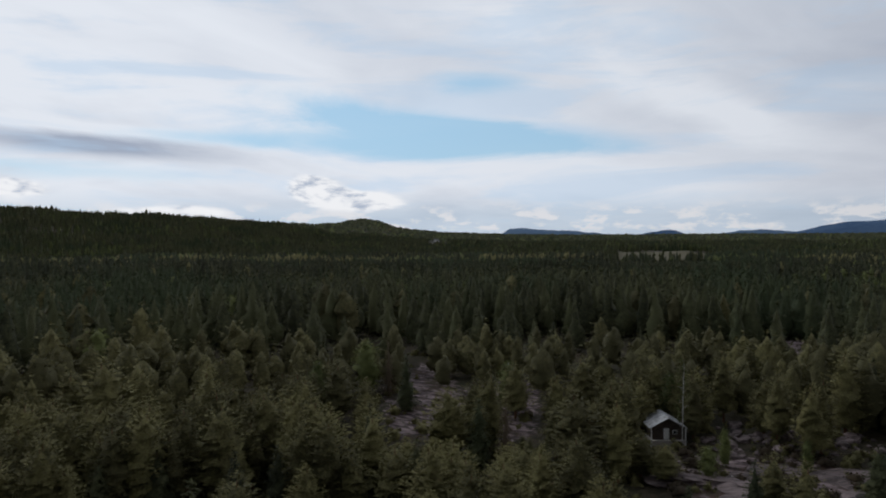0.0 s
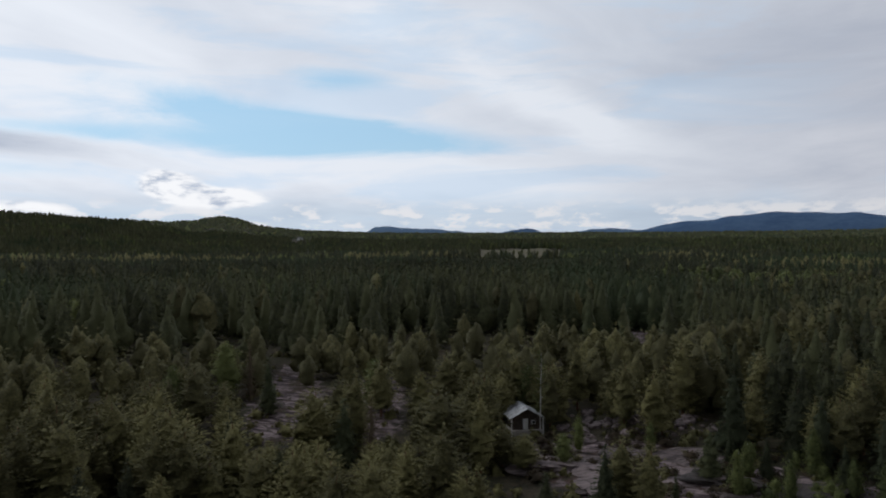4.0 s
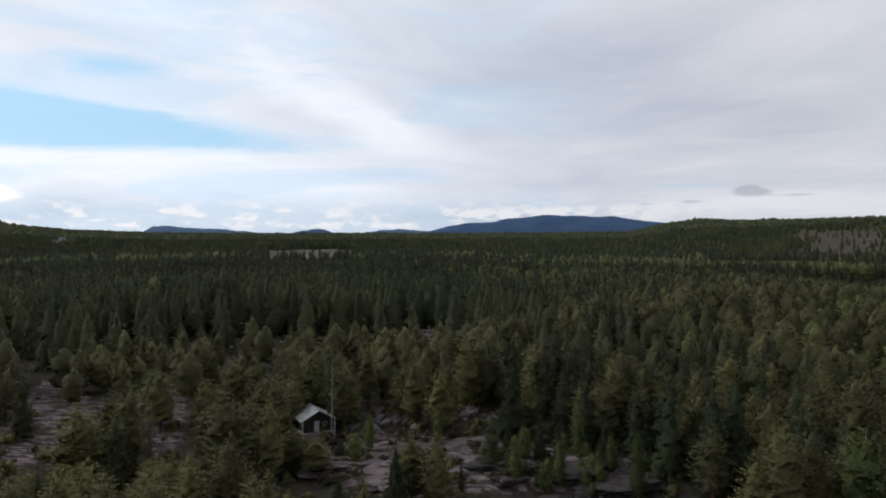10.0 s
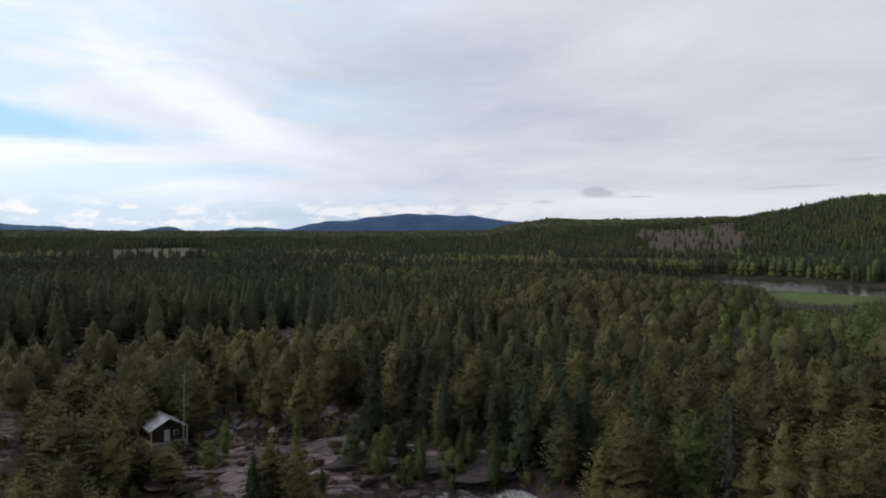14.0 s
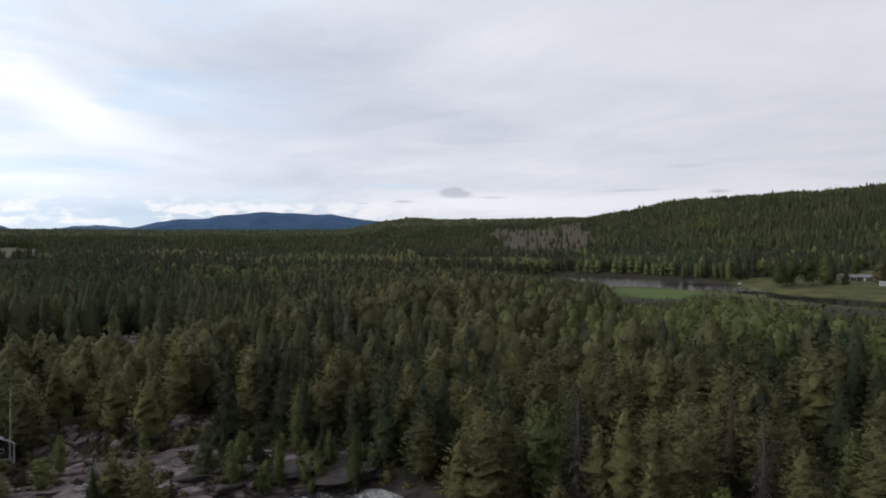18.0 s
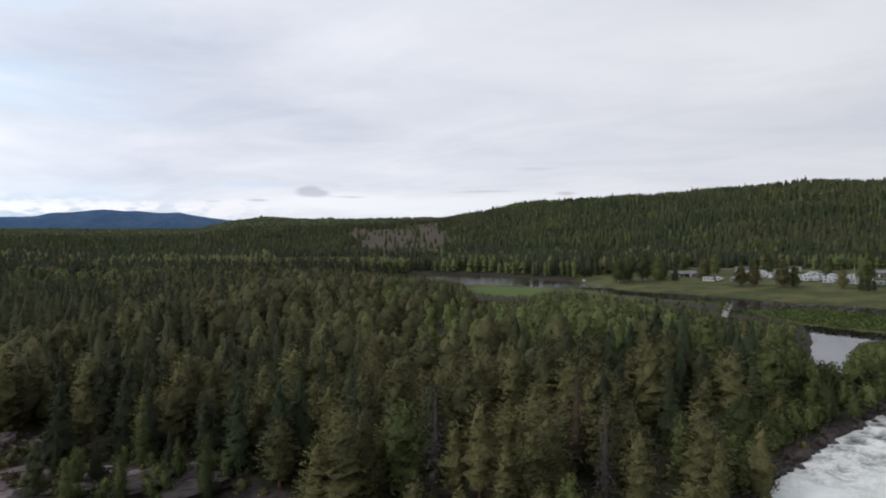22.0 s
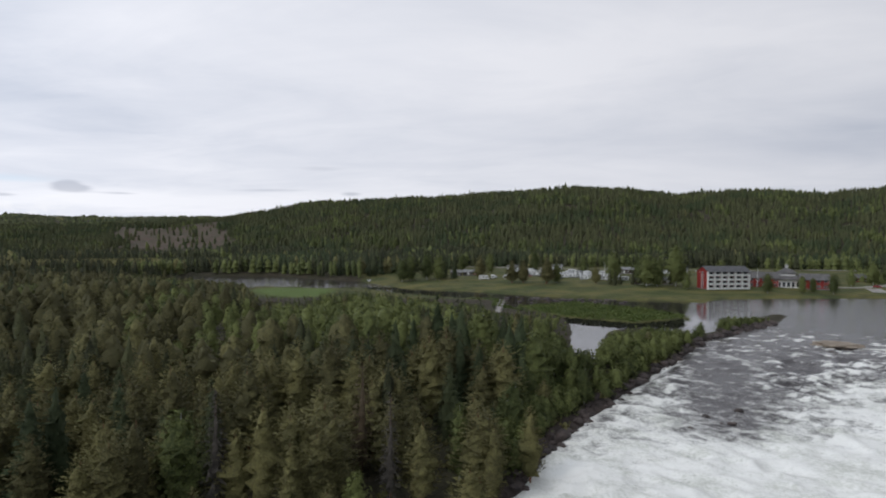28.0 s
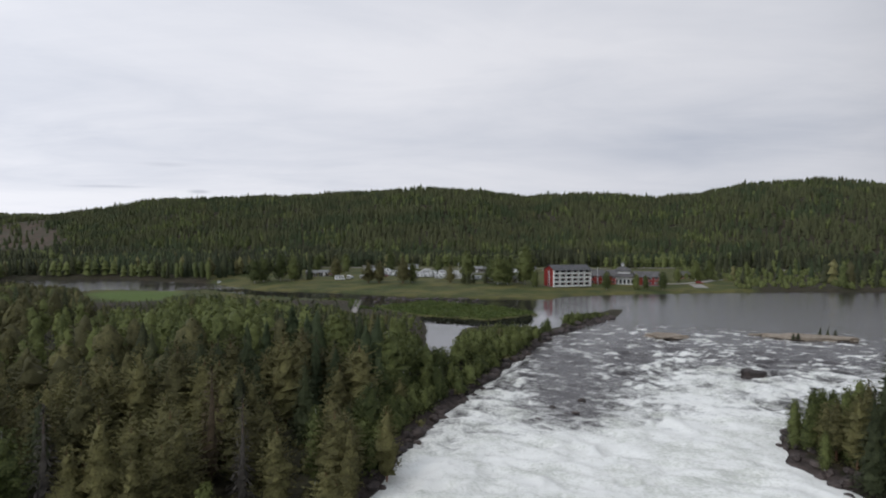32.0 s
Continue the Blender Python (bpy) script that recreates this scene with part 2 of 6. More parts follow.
DELL = [(72, 166), (84, 190), (98, 204), (112, 204), (106, 188), (88, 176)]


def far_from(poly, x, y):
    """Distance to the outline of a patch; negative inside."""
    inside = np.zeros(x.shape, bool)
    best = np.full(x.shape, 1e9)
    for (ax, ay), (bx, by) in zip(poly, poly[1:] + poly[:1]):
        ex, ey = bx - ax, by - ay
        t = np.clip(((x - ax) * ex + (y - ay) * ey) / (ex * ex + ey * ey), 0, 1)
        best = np.minimum(best, np.hypot(x - ax - t * ex, y - ay - t * ey))
        if ay != by:
            inside ^= ((ay > y) != (by > y)) & (x < ex * (y - ay) / (by - ay) + ax)
    return np.where(inside, -best, best)


def bearing(x, y):
    return np.degrees(np.arctan2(x, y))


# skyline of the wooded ground: bearing, height of the crest in degrees, how far off it is
CREST_AZ = [-180, -70, -32, -25, -16, -10, -8.6, -6.6, -5.2, -3.8, 0, 6, 30, 43, 45.5, 48, 52, 59, 63, 66, 70, 78, 84, 91, 95, 98.5, 102, 106, 108.6, 111.5, 114.5, 119, 124, 145, 180]
CREST_EL = [2.0, 2.4, 2.3, 2.0, 1.62, 1.3, 1.42, 1.74, 1.5, 0.98, 0.60, 0.36, 0.33, 0.42, 1.0, 1.42, 1.30, 1.34, 1.5, 1.88, 2.78, 3.25, 3.6, 3.98, 3.7, 3.25, 3.5, 3.46, 3.2, 3.5, 4.1, 4.4, 4.0, 3.0, 2.0]
CREST_R = [1500, 1500, 1600, 1700, 1900, 2600, 3300, 3400, 3300, 3200, 3600, 3800, 3800, 3500, 3200, 3000, 2800, 2500, 2200, 1900, 1650, 1600, 1550, 1500, 1550, 1650, 1550, 1550, 1600, 1550, 1500, 1450, 1450, 1400, 1500]


def water_level(x, y):
    """The rapids fall some eight metres towards the drone; the river above and the lagoon lie level."""
    return -9.5 * (1 - smooth(np.hypot(x, y), 60, 240))


def shore(x, y):
    """Distance to the nearest water, negative in it, and the water's level there."""
    dr, dl = far_from(RIVER, x, y), far_from(LAGOON, x, y)
    dl = np.where(far_from(ISLET, x, y) < 0, -far_from(ISLET, x, y), np.where(dl < 0, np.maximum(dl, -far_from(ISLET, x, y)), dl))
    return np.minimum(dr, dl), np.where(dr < dl + 1e-6, water_level(x, y), 0.0)


def ground_height(x, y):
    r, b = np.hypot(x, y), bearing(x, y)
    z = np.interp(r, [0, 80, 110, 140, 210, 320, 700, 1500, 5000], [-8, -7.4, -6.2, -4.2, -1.0, 1.2, 2.5, 6, 14])
    z = z + (fbm(x / 40, y / 40, 4, 3) - 0.5) * np.interp(r, [0, 150, 500, 1500], [2.0, 2.5, 3.0, 14.0])
    ce, cr = np.radians(np.interp(b, CREST_AZ, CREST_EL)), np.interp(b, CREST_AZ, CREST_R)
    foot = np.interp(b, [-180, -40, 40, 58, 72, 112, 126, 180], [700, 800, 900, 900, 745, 760, 760, 700])
    top = 30 + cr * np.tan(ce) - 11
    rise = np.clip((r - foot) / (cr - foot), 0, 1.0)
    bend = np.interp(b, [-180, 30, 50, 68, 180], [1.2, 1.5, 1.25, 0.95, 0.95])
    rise = (0.35 * rise + 0.65 * rise * rise * (3 - 2 * rise)) ** bend
    z = z + (top - 4) * rise * (0.94 + 0.12 * fbm(x / 260, y / 260, 3, 9)) - 0.04 * np.maximum(0, r - cr)
    d, w = shore(x, y)
    lawn = smooth(b, 71.5, 75) * (1 - smooth(b, 112, 117)) * smooth(r, 300, 340) * (1 - smooth(r, 700, 760))
    z = z * (1 - lawn) + lawn * (0.5 + np.clip(d, 0, 60) * 0.03 + 0.6 * fbm(x / 25, y / 25, 3, 5))
    bank = w + np.where(d > 0, 0.15 + d * 0.35, np.maximum(-2.6, 0.15 + d * 0.5)) + (fbm(x / 4, y / 4, 3, 7) - 0.5) * 1.1 * smooth(np.abs(d), 14, 2)
    z = np.where(d > 0, np.minimum(np.maximum(z, w + 0.7), bank), bank)
    flat = far_from(ISLET, x, y)
    z = np.where(flat < 0, np.minimum(0.45, z), z)
    return z


def grid_mesh(name, x, y, z, keep=None):
    """A mesh of quads from a grid of places."""
    n, m = x.shape
    idx = np.arange(n * m).reshape(n, m)
    f = np.stack([idx[:-1, :-1], idx[:-1, 1:], idx[1:, 1:], idx[1:, :-1]], -1).reshape(-1, 4)
    v = np.stack([x, y, z], -1).reshape(-1, 3)
    if keep is not None:
        k = keep.reshape(-1)
        f = f[k[f].any(1)]
        used = np.unique(f)
        back = np.zeros(n * m, int)
        back[used] = np.arange(len(used))
        v, f = v[used], back[f]
    else:
        used = np.arange(n * m)
    me = bpy.data.meshes.new(name)
    me.from_pydata(v, [], f)
    me.polygons.foreach_set("use_smooth", np.ones(len(f), bool))
    return me, used


def field(me, name, values):
    at = me.attributes.new(name, "FLOAT", "POINT")
    at.data.foreach_set("value", np.asarray(values, np.float32).ravel())


# ---- ground ----
angles = np.radians(np.concatenate([np.arange(-37, 128, 0.6), np.arange(128, 323.01, 3.0)]))
rings = np.concatenate([np.geomspace(0.01, 40, 14)[:-1], np.geomspace(40, 620, 190)[:-1], np.geomspace(620, 4850, 80)])
ang, rad = np.meshgrid(angles, rings, indexing="ij")
gx, gy = rad * np.sin(ang) + 1.3 * np.exp(-rad / 15), rad * np.cos(ang) + 0.7 * np.exp(-rad / 15)
gz = ground_height(gx, gy)
# faces turn up when the bearing runs across and the rings run out
me, _ = grid_mesh("ground", gx, gy, gz)
me.flip_normals()
d_shore, _ = shore(gx, gy)
bb = bearing(gx, gy)
lawn = smooth(bb, 71.5, 75) * (1 - smooth(bb, 113, 119)) * smooth(rad, 300, 345) * (1 - smooth(rad, 690, 760))
lawn = np.maximum(lawn, 0.6 * smooth(bb, 63, 65) * (1 - smooth(bb, 84, 88)) * smooth(rad, 318, 335) * (1 - smooth(rad, 430, 460)))
lawn = np.maximum(lawn, smooth(-far_from(ISLET, gx, gy), -3, 2))
lawn = np.maximum(lawn, smooth(-far_from(MEADOW, gx, gy), -4, 4))
mead = smooth(-far_from(MEADOW, gx, gy), -4, 4)
bog = smooth(bb, 13.6, 14.4) * (1 - smooth(bb, 20.6, 21.2)) * smooth(rad, 600, 640) * (1 - smooth(rad, 1320, 1400))


def felled(x, y):
    """The clear-cut on the far slope, with an uneven edge; 0 to 1."""
    b, r = bearing(x, y) + 5 * (fbm(x / 170, y / 170, 3, 91) - 0.5), np.hypot(x, y) * (1 + 0.35 * (fbm(x / 210, y / 210, 3, 92) - 0.5))
    return smooth(b, 53.5, 55.5) * (1 - smooth(b, 62.0, 64.0)) * smooth(r, 760, 860) * (1 - smooth(r, 1750, 1950))


cut = felled(gx, gy)
stone = np.maximum.reduce([0.62 * smooth(-far_from(ROCKS, gx, gy), -4, 3), 0.6 * smooth(-far_from(GLADE, gx, gy), -4, 4),
                           0.8 * smooth(-far_from(DELL, gx, gy), -4, 4), smooth(-far_from(RIVER, gx, gy), -4.5, -1.5) * (rad < 275)])
field(me, "lawn", lawn)
field(me, "bog", np.maximum(bog, 0))
field(me, "cut", cut)
field(me, "stone", stone)
slab = np.maximum.reduce([smooth(-far_from(ROCKS, gx, gy), -3, 3), 0.62 * smooth(-far_from(GLADE, gx, gy), -3, 4), 0.85 * smooth(-far_from(DELL, gx, gy), -3, 4)])
field(me, "slab", slab)
field(me, "mead", mead)


def ground_material():
    mat = bpy.data.materials.new("ground_cover")
    mat.use_nodes = True
    s = Graph(mat.node_tree)
    place = s.node("ShaderNodeNewGeometry").outputs["Position"]
    share = s.share

    n1, n2, n3 = s.noise(place, 0.05, 5.0), s.noise(place, 0.6, 5.0, 0.65), s.noise(place, 4.0, 4.0, 0.6)
    col = s.mix(s.step(n2, 0.35, 0.65), (0.030, 0.027, 0.017), (0.068, 0.052, 0.033))
    col = s.mix(s.m("MULTIPLY", s.step(n1, 0.4, 0.65), 0.5), col, (0.040, 0.044, 0.020))
    grass = s.mix(s.step(n1, 0.35, 0.65), (0.052, 0.070, 0.019), (0.130, 0.120, 0.038))
    grass = s.mix(s.m("MULTIPLY", s.step(n2, 0.45, 0.75), 0.5), grass, (0.118, 0.090, 0.044))
    grass = s.mix(s.m("MULTIPLY", s.step(s.noise(place, 0.11, 4.0, 0.6), 0.50, 0.62), 0.6), grass, (0.040, 0.046, 0.018))
    col = s.mix(s.step(s.m("ADD", share("lawn"), s.m("MULTIPLY", s.m("SUBTRACT", n2, 0.5), 0.5)), 0.35, 0.65), col, grass)
    col = s.mix(share("mead"), col, s.mix(n2, (0.070, 0.110, 0.026), (0.120, 0.165, 0.040)))
    col = s.mix(s.m("MULTIPLY", share("bog"), 0.9), col, s.mix(n2, (0.085, 0.078, 0.040), (0.150, 0.128, 0.072)))
    brash = s.mix(s.step(n1, 0.4, 0.6), (0.100, 0.066, 0.048), (0.066, 0.058, 0.034))
    col = s.mix(s.m("MULTIPLY", share("cut"), 0.9), col, brash)
    rock = s.mix(s.step(n2, 0.3, 0.7), (0.034, 0.027, 0.024), (0.098, 0.076, 0.068))
    rock = s.mix(s.m("MULTIPLY", s.step(n3, 0.52, 0.7), 0.7), rock, (0.045, 0.040, 0.034))
    # water-worn bedrock: pale pinkish grey with dark seams and brown heath in the hollows
    turn = s.node("ShaderNodeVectorRotate")
    turn.rotation_type = "Z_AXIS"
    s.put(place, turn.inputs["Vector"])
    turn.inputs["Angle"].default_value = radians(25)
    seam = s.noise(s.scaled(turn.outputs[0], 0.30, 1.3, 1.0), 0.55, 6.0, 0.62, 0.8)
    bed = s.mix(s.step(seam, 0.40, 0.60), (0.042, 0.029, 0.030), (0.320, 0.250, 0.250))
    bed = s.mix(s.m("MULTIPLY", s.step(n3, 0.5, 0.7), 0.5), bed, (0.115, 0.088, 0.084))
    heath = s.mix(s.step(n2, 0.4, 0.6), (0.070, 0.038, 0.028), (0.045, 0.040, 0.020))
    bed = s.mix(s.m("MULTIPLY", s.step(s.noise(place, 0.22, 5.0, 0.65), 0.50, 0.58), 0.9), bed, heath)
    edge = s.m("ADD", share("stone"), s.m("MULTIPLY", s.m("SUBTRACT", n2, 0.5), 1.3))
    col = s.mix(s.step(edge, 0.45, 0.62), col, rock)
    col = s.mix(s.step(s.m("ADD", share("slab"), s.m("MULTIPLY", s.m("SUBTRACT", n2, 0.5), 1.2)), 0.42, 0.60), col, bed)
    bs = s.node("ShaderNodeBsdfPrincipled")
    s.put(col, bs.inputs["Base Color"])
    bs.inputs["Roughness"].default_value = 0.9
    bs.inputs["Specular IOR Level"].default_value = 0.2
    b = s.node("ShaderNodeBump")
    b.inputs["Strength"].default_value, b.inputs["Distance"].default_value = 1.0, 0.35
    s.put(s.noise(place, 1.2, 6.0, 0.65), b.inputs["Height"])
    s.put(b.outputs[0], bs.inputs["Normal"])
    s.put(bs.outputs[0], s.node("ShaderNodeOutputMaterial").inputs[0])
    return mat


me.materials.append(ground_material())
tagged(new("ground", me), "forest floor, lawns and rocky banks of the valley", "ground", kind="structure")


# ---- water ----
def water_material(name, rough):
    mat = bpy.data.materials.new(name)
    mat.use_nodes = True
    s = Graph(mat.node_tree)
    place = s.node("ShaderNodeNewGeometry").outputs["Position"]
    foam = s.share("foam")
    ripple = s.share("ripple")
    # flow runs from the east-south-east, so the lace is drawn out across it
    turn = s.node("ShaderNodeVectorRotate")
    turn.rotation_type = "Z_AXIS"
    s.put(place, turn.inputs["Vector"])
    turn.inputs["Angle"].default_value = radians(22)
    along = s.scaled(turn.outputs[0], 1.0, 0.55, 1.0)
    lace = s.noise(along, 0.55, 6.0, 0.68, 0.9)
    crumb = s.noise(along, 2.6, 5.0, 0.65, 0.5)
    torn = s.m("ADD", s.m("MULTIPLY", s.m("SUBTRACT", lace, 0.5), 1.5), s.m("MULTIPLY", s.m("SUBTRACT", crumb, 0.5), 0.55))
    f = s.step(s.m("ADD", foam, s.m("MULTIPLY", torn, 0.95)), 0.18, 1.0)
    f = s.m("MULTIPLY", f, s.step(foam, 0.02, 0.10))
    wet = s.node("ShaderNodeBsdfPrincipled")
    s.put(s.mix(lace, (0.024, 0.021, 0.023), (0.046, 0.039, 0.040)), wet.inputs["Base Color"])
    wet.inputs["Roughness"].default_value = rough
    wet.inputs["IOR"].default_value = 1.33
    b = s.node("ShaderNodeBump")
    b.inputs["Distance"].default_value = 0.30
    s.put(s.m("MULTIPLY", ripple, 0.55), b.inputs["Strength"])
    s.put(s.noise(along, 1.3, 5.0, 0.65, 0.4), b.inputs["Height"])
    s.put(b.outputs[0], wet.inputs["Normal"])
    white = s.node("ShaderNodeBsdfPrincipled")
    s.put(s.mix(s.step(s.m("ADD", s.m("MULTIPLY", crumb, 0.5), s.m("MULTIPLY", s.noise(along, 0.16, 4.0, 0.6, 0.5), 0.5)), 0.36, 0.56), (0.62, 0.625, 0.560), (0.88, 0.870, 0.83)), white.inputs["Base Color"])
    white.inputs["Roughness"].default_value = 0.9
    white.inputs["Specular IOR Level"].default_value = 0.1
    b2 = s.node("ShaderNodeBump")
    b2.inputs["Strength"].default_value, b2.inputs["Distance"].default_value = 1.0, 0.14
    s.put(s.noise(along, 1.6, 6.0, 0.7, 0.6), b2.inputs["Height"])
    s.put(b2.outputs[0], white.inputs["Normal"])
    mx = s.node("ShaderNodeMixShader")
    s.put(f, mx.inputs[0])
    s.put(wet.outputs[0], mx.inputs[1])
    s.put(white.outputs[0], mx.inputs[2])
    s.put(mx.outputs[0], s.node("ShaderNodeOutputMaterial").inputs[0])
    return mat


WATER, STILL_WATER = water_material("river_water", 0.16), water_material("still_water", 0.05)
# the river with its rapids; crests stand across the flow
wa = np.radians(np.concatenate([np.arange(-90, 20, 2.0), np.arange(20, 56, 0.6), np.arange(56, 128, 0.22), np.arange(128, 200, 3.0)]))
wr = np.concatenate([np.geomspace(16, 88, 40)[:-1], np.geomspace(88, 300, 210)[:-1], np.geomspace(300, 660, 50)])
ang, rad = np.meshgrid(wa, wr, indexing="ij")
wx, wy = rad * np.sin(ang), rad * np.cos(ang)
d_river = far_from(RIVER, wx, wy)
wild = 1 - smooth(rad, 165, 285)
fx, fy = 0.927 * wx - 0.375 * wy, 0.375 * wx + 0.927 * wy
warp = (fbm(wx / 14, wy / 14, 3, 31) - 0.5) * 10
n1 = fbm((fx + warp) / 5.5, (fy + warp) / 9.0, 4, 21)
n2 = fbm((fx + warp) / 1.9, (fy + warp) / 3.6, 3, 22)
crest = 1 - np.abs(2 * n1 - 1) * 2.2
lumps = np.clip(crest, -0.6, 1) * 0.95 + (n2 - 0.5) * 1.3
# a smooth tongue of dark water runs down the middle of the rapids
tongue = np.exp(-((wy + 33 + (wx - 150) * 0.17) / 12) ** 2) * smooth(wx, 118, 140) * (1 - smooth(wx, 182, 215))
calm = 1 - 0.72 * tongue
amp = (0.06 + 0.85 * wild * calm) * smooth(-d_river, -1, 5)
wz = water_level(wx, wy) + amp * lumps * (0.25 + 0.75 * wild)
near = 1 - smooth(rad, 105, 165)
patches = fbm(wx / 26, wy / 20, 3, 77) - 0.5
broken = smooth(rad, 120, 160) * (1 - smooth(rad, 235, 290))
n3 = fbm((fx + 0.4 * warp) / 1.9, (fy + 0.4 * warp) / 2.6, 3, 23)
foam = 0.05 + 1.0 * near + 0.16 * wild + broken * (0.66 * smooth(n3, 0.56, 0.72) - 0.04) + 0.35 * smooth(bearing(wx, wy), 106, 112) * (1 - smooth(rad, 160, 200)) + 0.34 * np.maximum(crest, 0) ** 1.6 * wild * (1 - 0.5 * near) + 0.5 * (n2 - 0.5) + 0.75 * patches * wild
foam = np.clip(foam, 0, 1.2) * (1 - 0.62 * tongue) * (1 - smooth(rad, 235, 285))
foam = np.maximum(foam, 0.75 * smooth(-d_river, -2, -0.5) * smooth(3.0 + d_river, 0, 2) * (rad < 190))
foam = np.where(bearing(wx, wy) < 58, np.minimum(foam, 0.50) - 0.25 * (n1 > 0.5), foam)
me, used = grid_mesh("river", wx, wy, wz, keep=d_river < 2.5)
me.flip_normals()
field(me, "foam", foam.ravel()[used])
field(me, "ripple", (0.32 + 0.68 * wild).ravel()[used])
me.materials.append(WATER)
tagged(new("water_river", me), "grey river breaking into white rapids", "water", kind="structure")

lx, ly = np.meshgrid(np.arange(150, 490, 3.0), np.arange(-95, 276, 3.0), indexing="ij")
dl = far_from(LAGOON, lx, ly)
me, used = grid_mesh("lagoon", lx, ly, np.full(lx.shape, -0.02), keep=(dl < 3) & (far_from(RIVER, lx, ly) > -3))
me.flip_normals()
field(me, "foam", np.zeros(len(used)))
field(me, "ripple", 0.006 + 0.05 * smooth(fbm(lx / 22, ly / 9, 3, 61), 0.55, 0.75).ravel()[used] + 0.22 * smooth(-ly, 44, 62).ravel()[used] + 0.9 * smooth(ly, 85, 130).ravel()[used] * smooth(fbm(lx / 30, ly / 30, 2, 62), 0.35, 0.6).ravel()[used] + 0.09 * smooth(-lx, -262, -225).ravel()[used])
me.materials.append(STILL_WATER)
tagged(new("water_lagoon", me), "still dark backwater beside the river", "water", kind="structure")


# ---- trees ----
def kites(centre, axis, side, long, wide, droop=0.0):
    """Leafy sprays: one kite of two triangles for each centre."""
    up = np.cross(axis, side)
    tip = centre + axis * long[:, None]
    tip[:, 2] -= droop * long
    mid = centre + axis * (0.45 * long)[:, None] + up * (0.10 * long)[:, None]
    a, b = mid + side * wide[:, None], mid - side * wide[:, None]
    # every spray turns its upper face away from the stem
    turned = np.sum(np.cross(a - centre, tip - centre) * (centre * [1, 1, 0] + [0, 0, 1.2]), 1) < 0
    a, b = np.where(turned[:, None], b, a), np.where(turned[:, None], a, b)
    v = np.stack([centre, a, tip, b], 1).reshape(-1, 3)
    k = np.arange(len(centre))[:, None] * 4
    return v, np.concatenate([k + [0, 1, 2], k + [0, 2, 3]])


def unit(v):
    return v / np.maximum(1e-9, np.linalg.norm(v, axis=-1, keepdims=True))


def merged(parts):
    vs, fs, n = [], [], 0
    for v, f in parts:
        vs.append(v)
        fs.append(f + n)
        n += len(v)
    return np.concatenate(vs), np.concatenate(fs)


def core(rng, height, bottom, width, shape, rings, sides, ragged=0.22):
    """The dense inside of a crown: a lumpy closed body of the crown's outline."""
    v, f = [], []
    for k in range(rings):
        u = k / rings
        for j in range(sides):
            th = 2 * math.pi * (j + 0.5 * (k % 2)) / sides
            rr = width * np.interp(u, *shape) * (1 + rng.normal(0, ragged))
            v.append((rr * math.cos(th), rr * math.sin(th), height * (bottom + (1 - bottom) * u + rng.normal(0, 0.3) / rings * 0.5)))
    v.append((0, 0, height * 0.985))
    v.append((0, 0, height * bottom))
    for k in range(rings - 1):
        for j in range(sides):
            a, b = k * sides + j, k * sides + (j + 1) % sides
            f += [(a, b, b + sides), (a, b + sides, a + sides)]
    last = (rings - 1) * sides
    for j in range(sides):
        f += [(last + j, last + (j + 1) % sides, rings * sides), ((j + 1) % sides, j, rings * sides + 1)]
    return np.array(v), np.array(f)


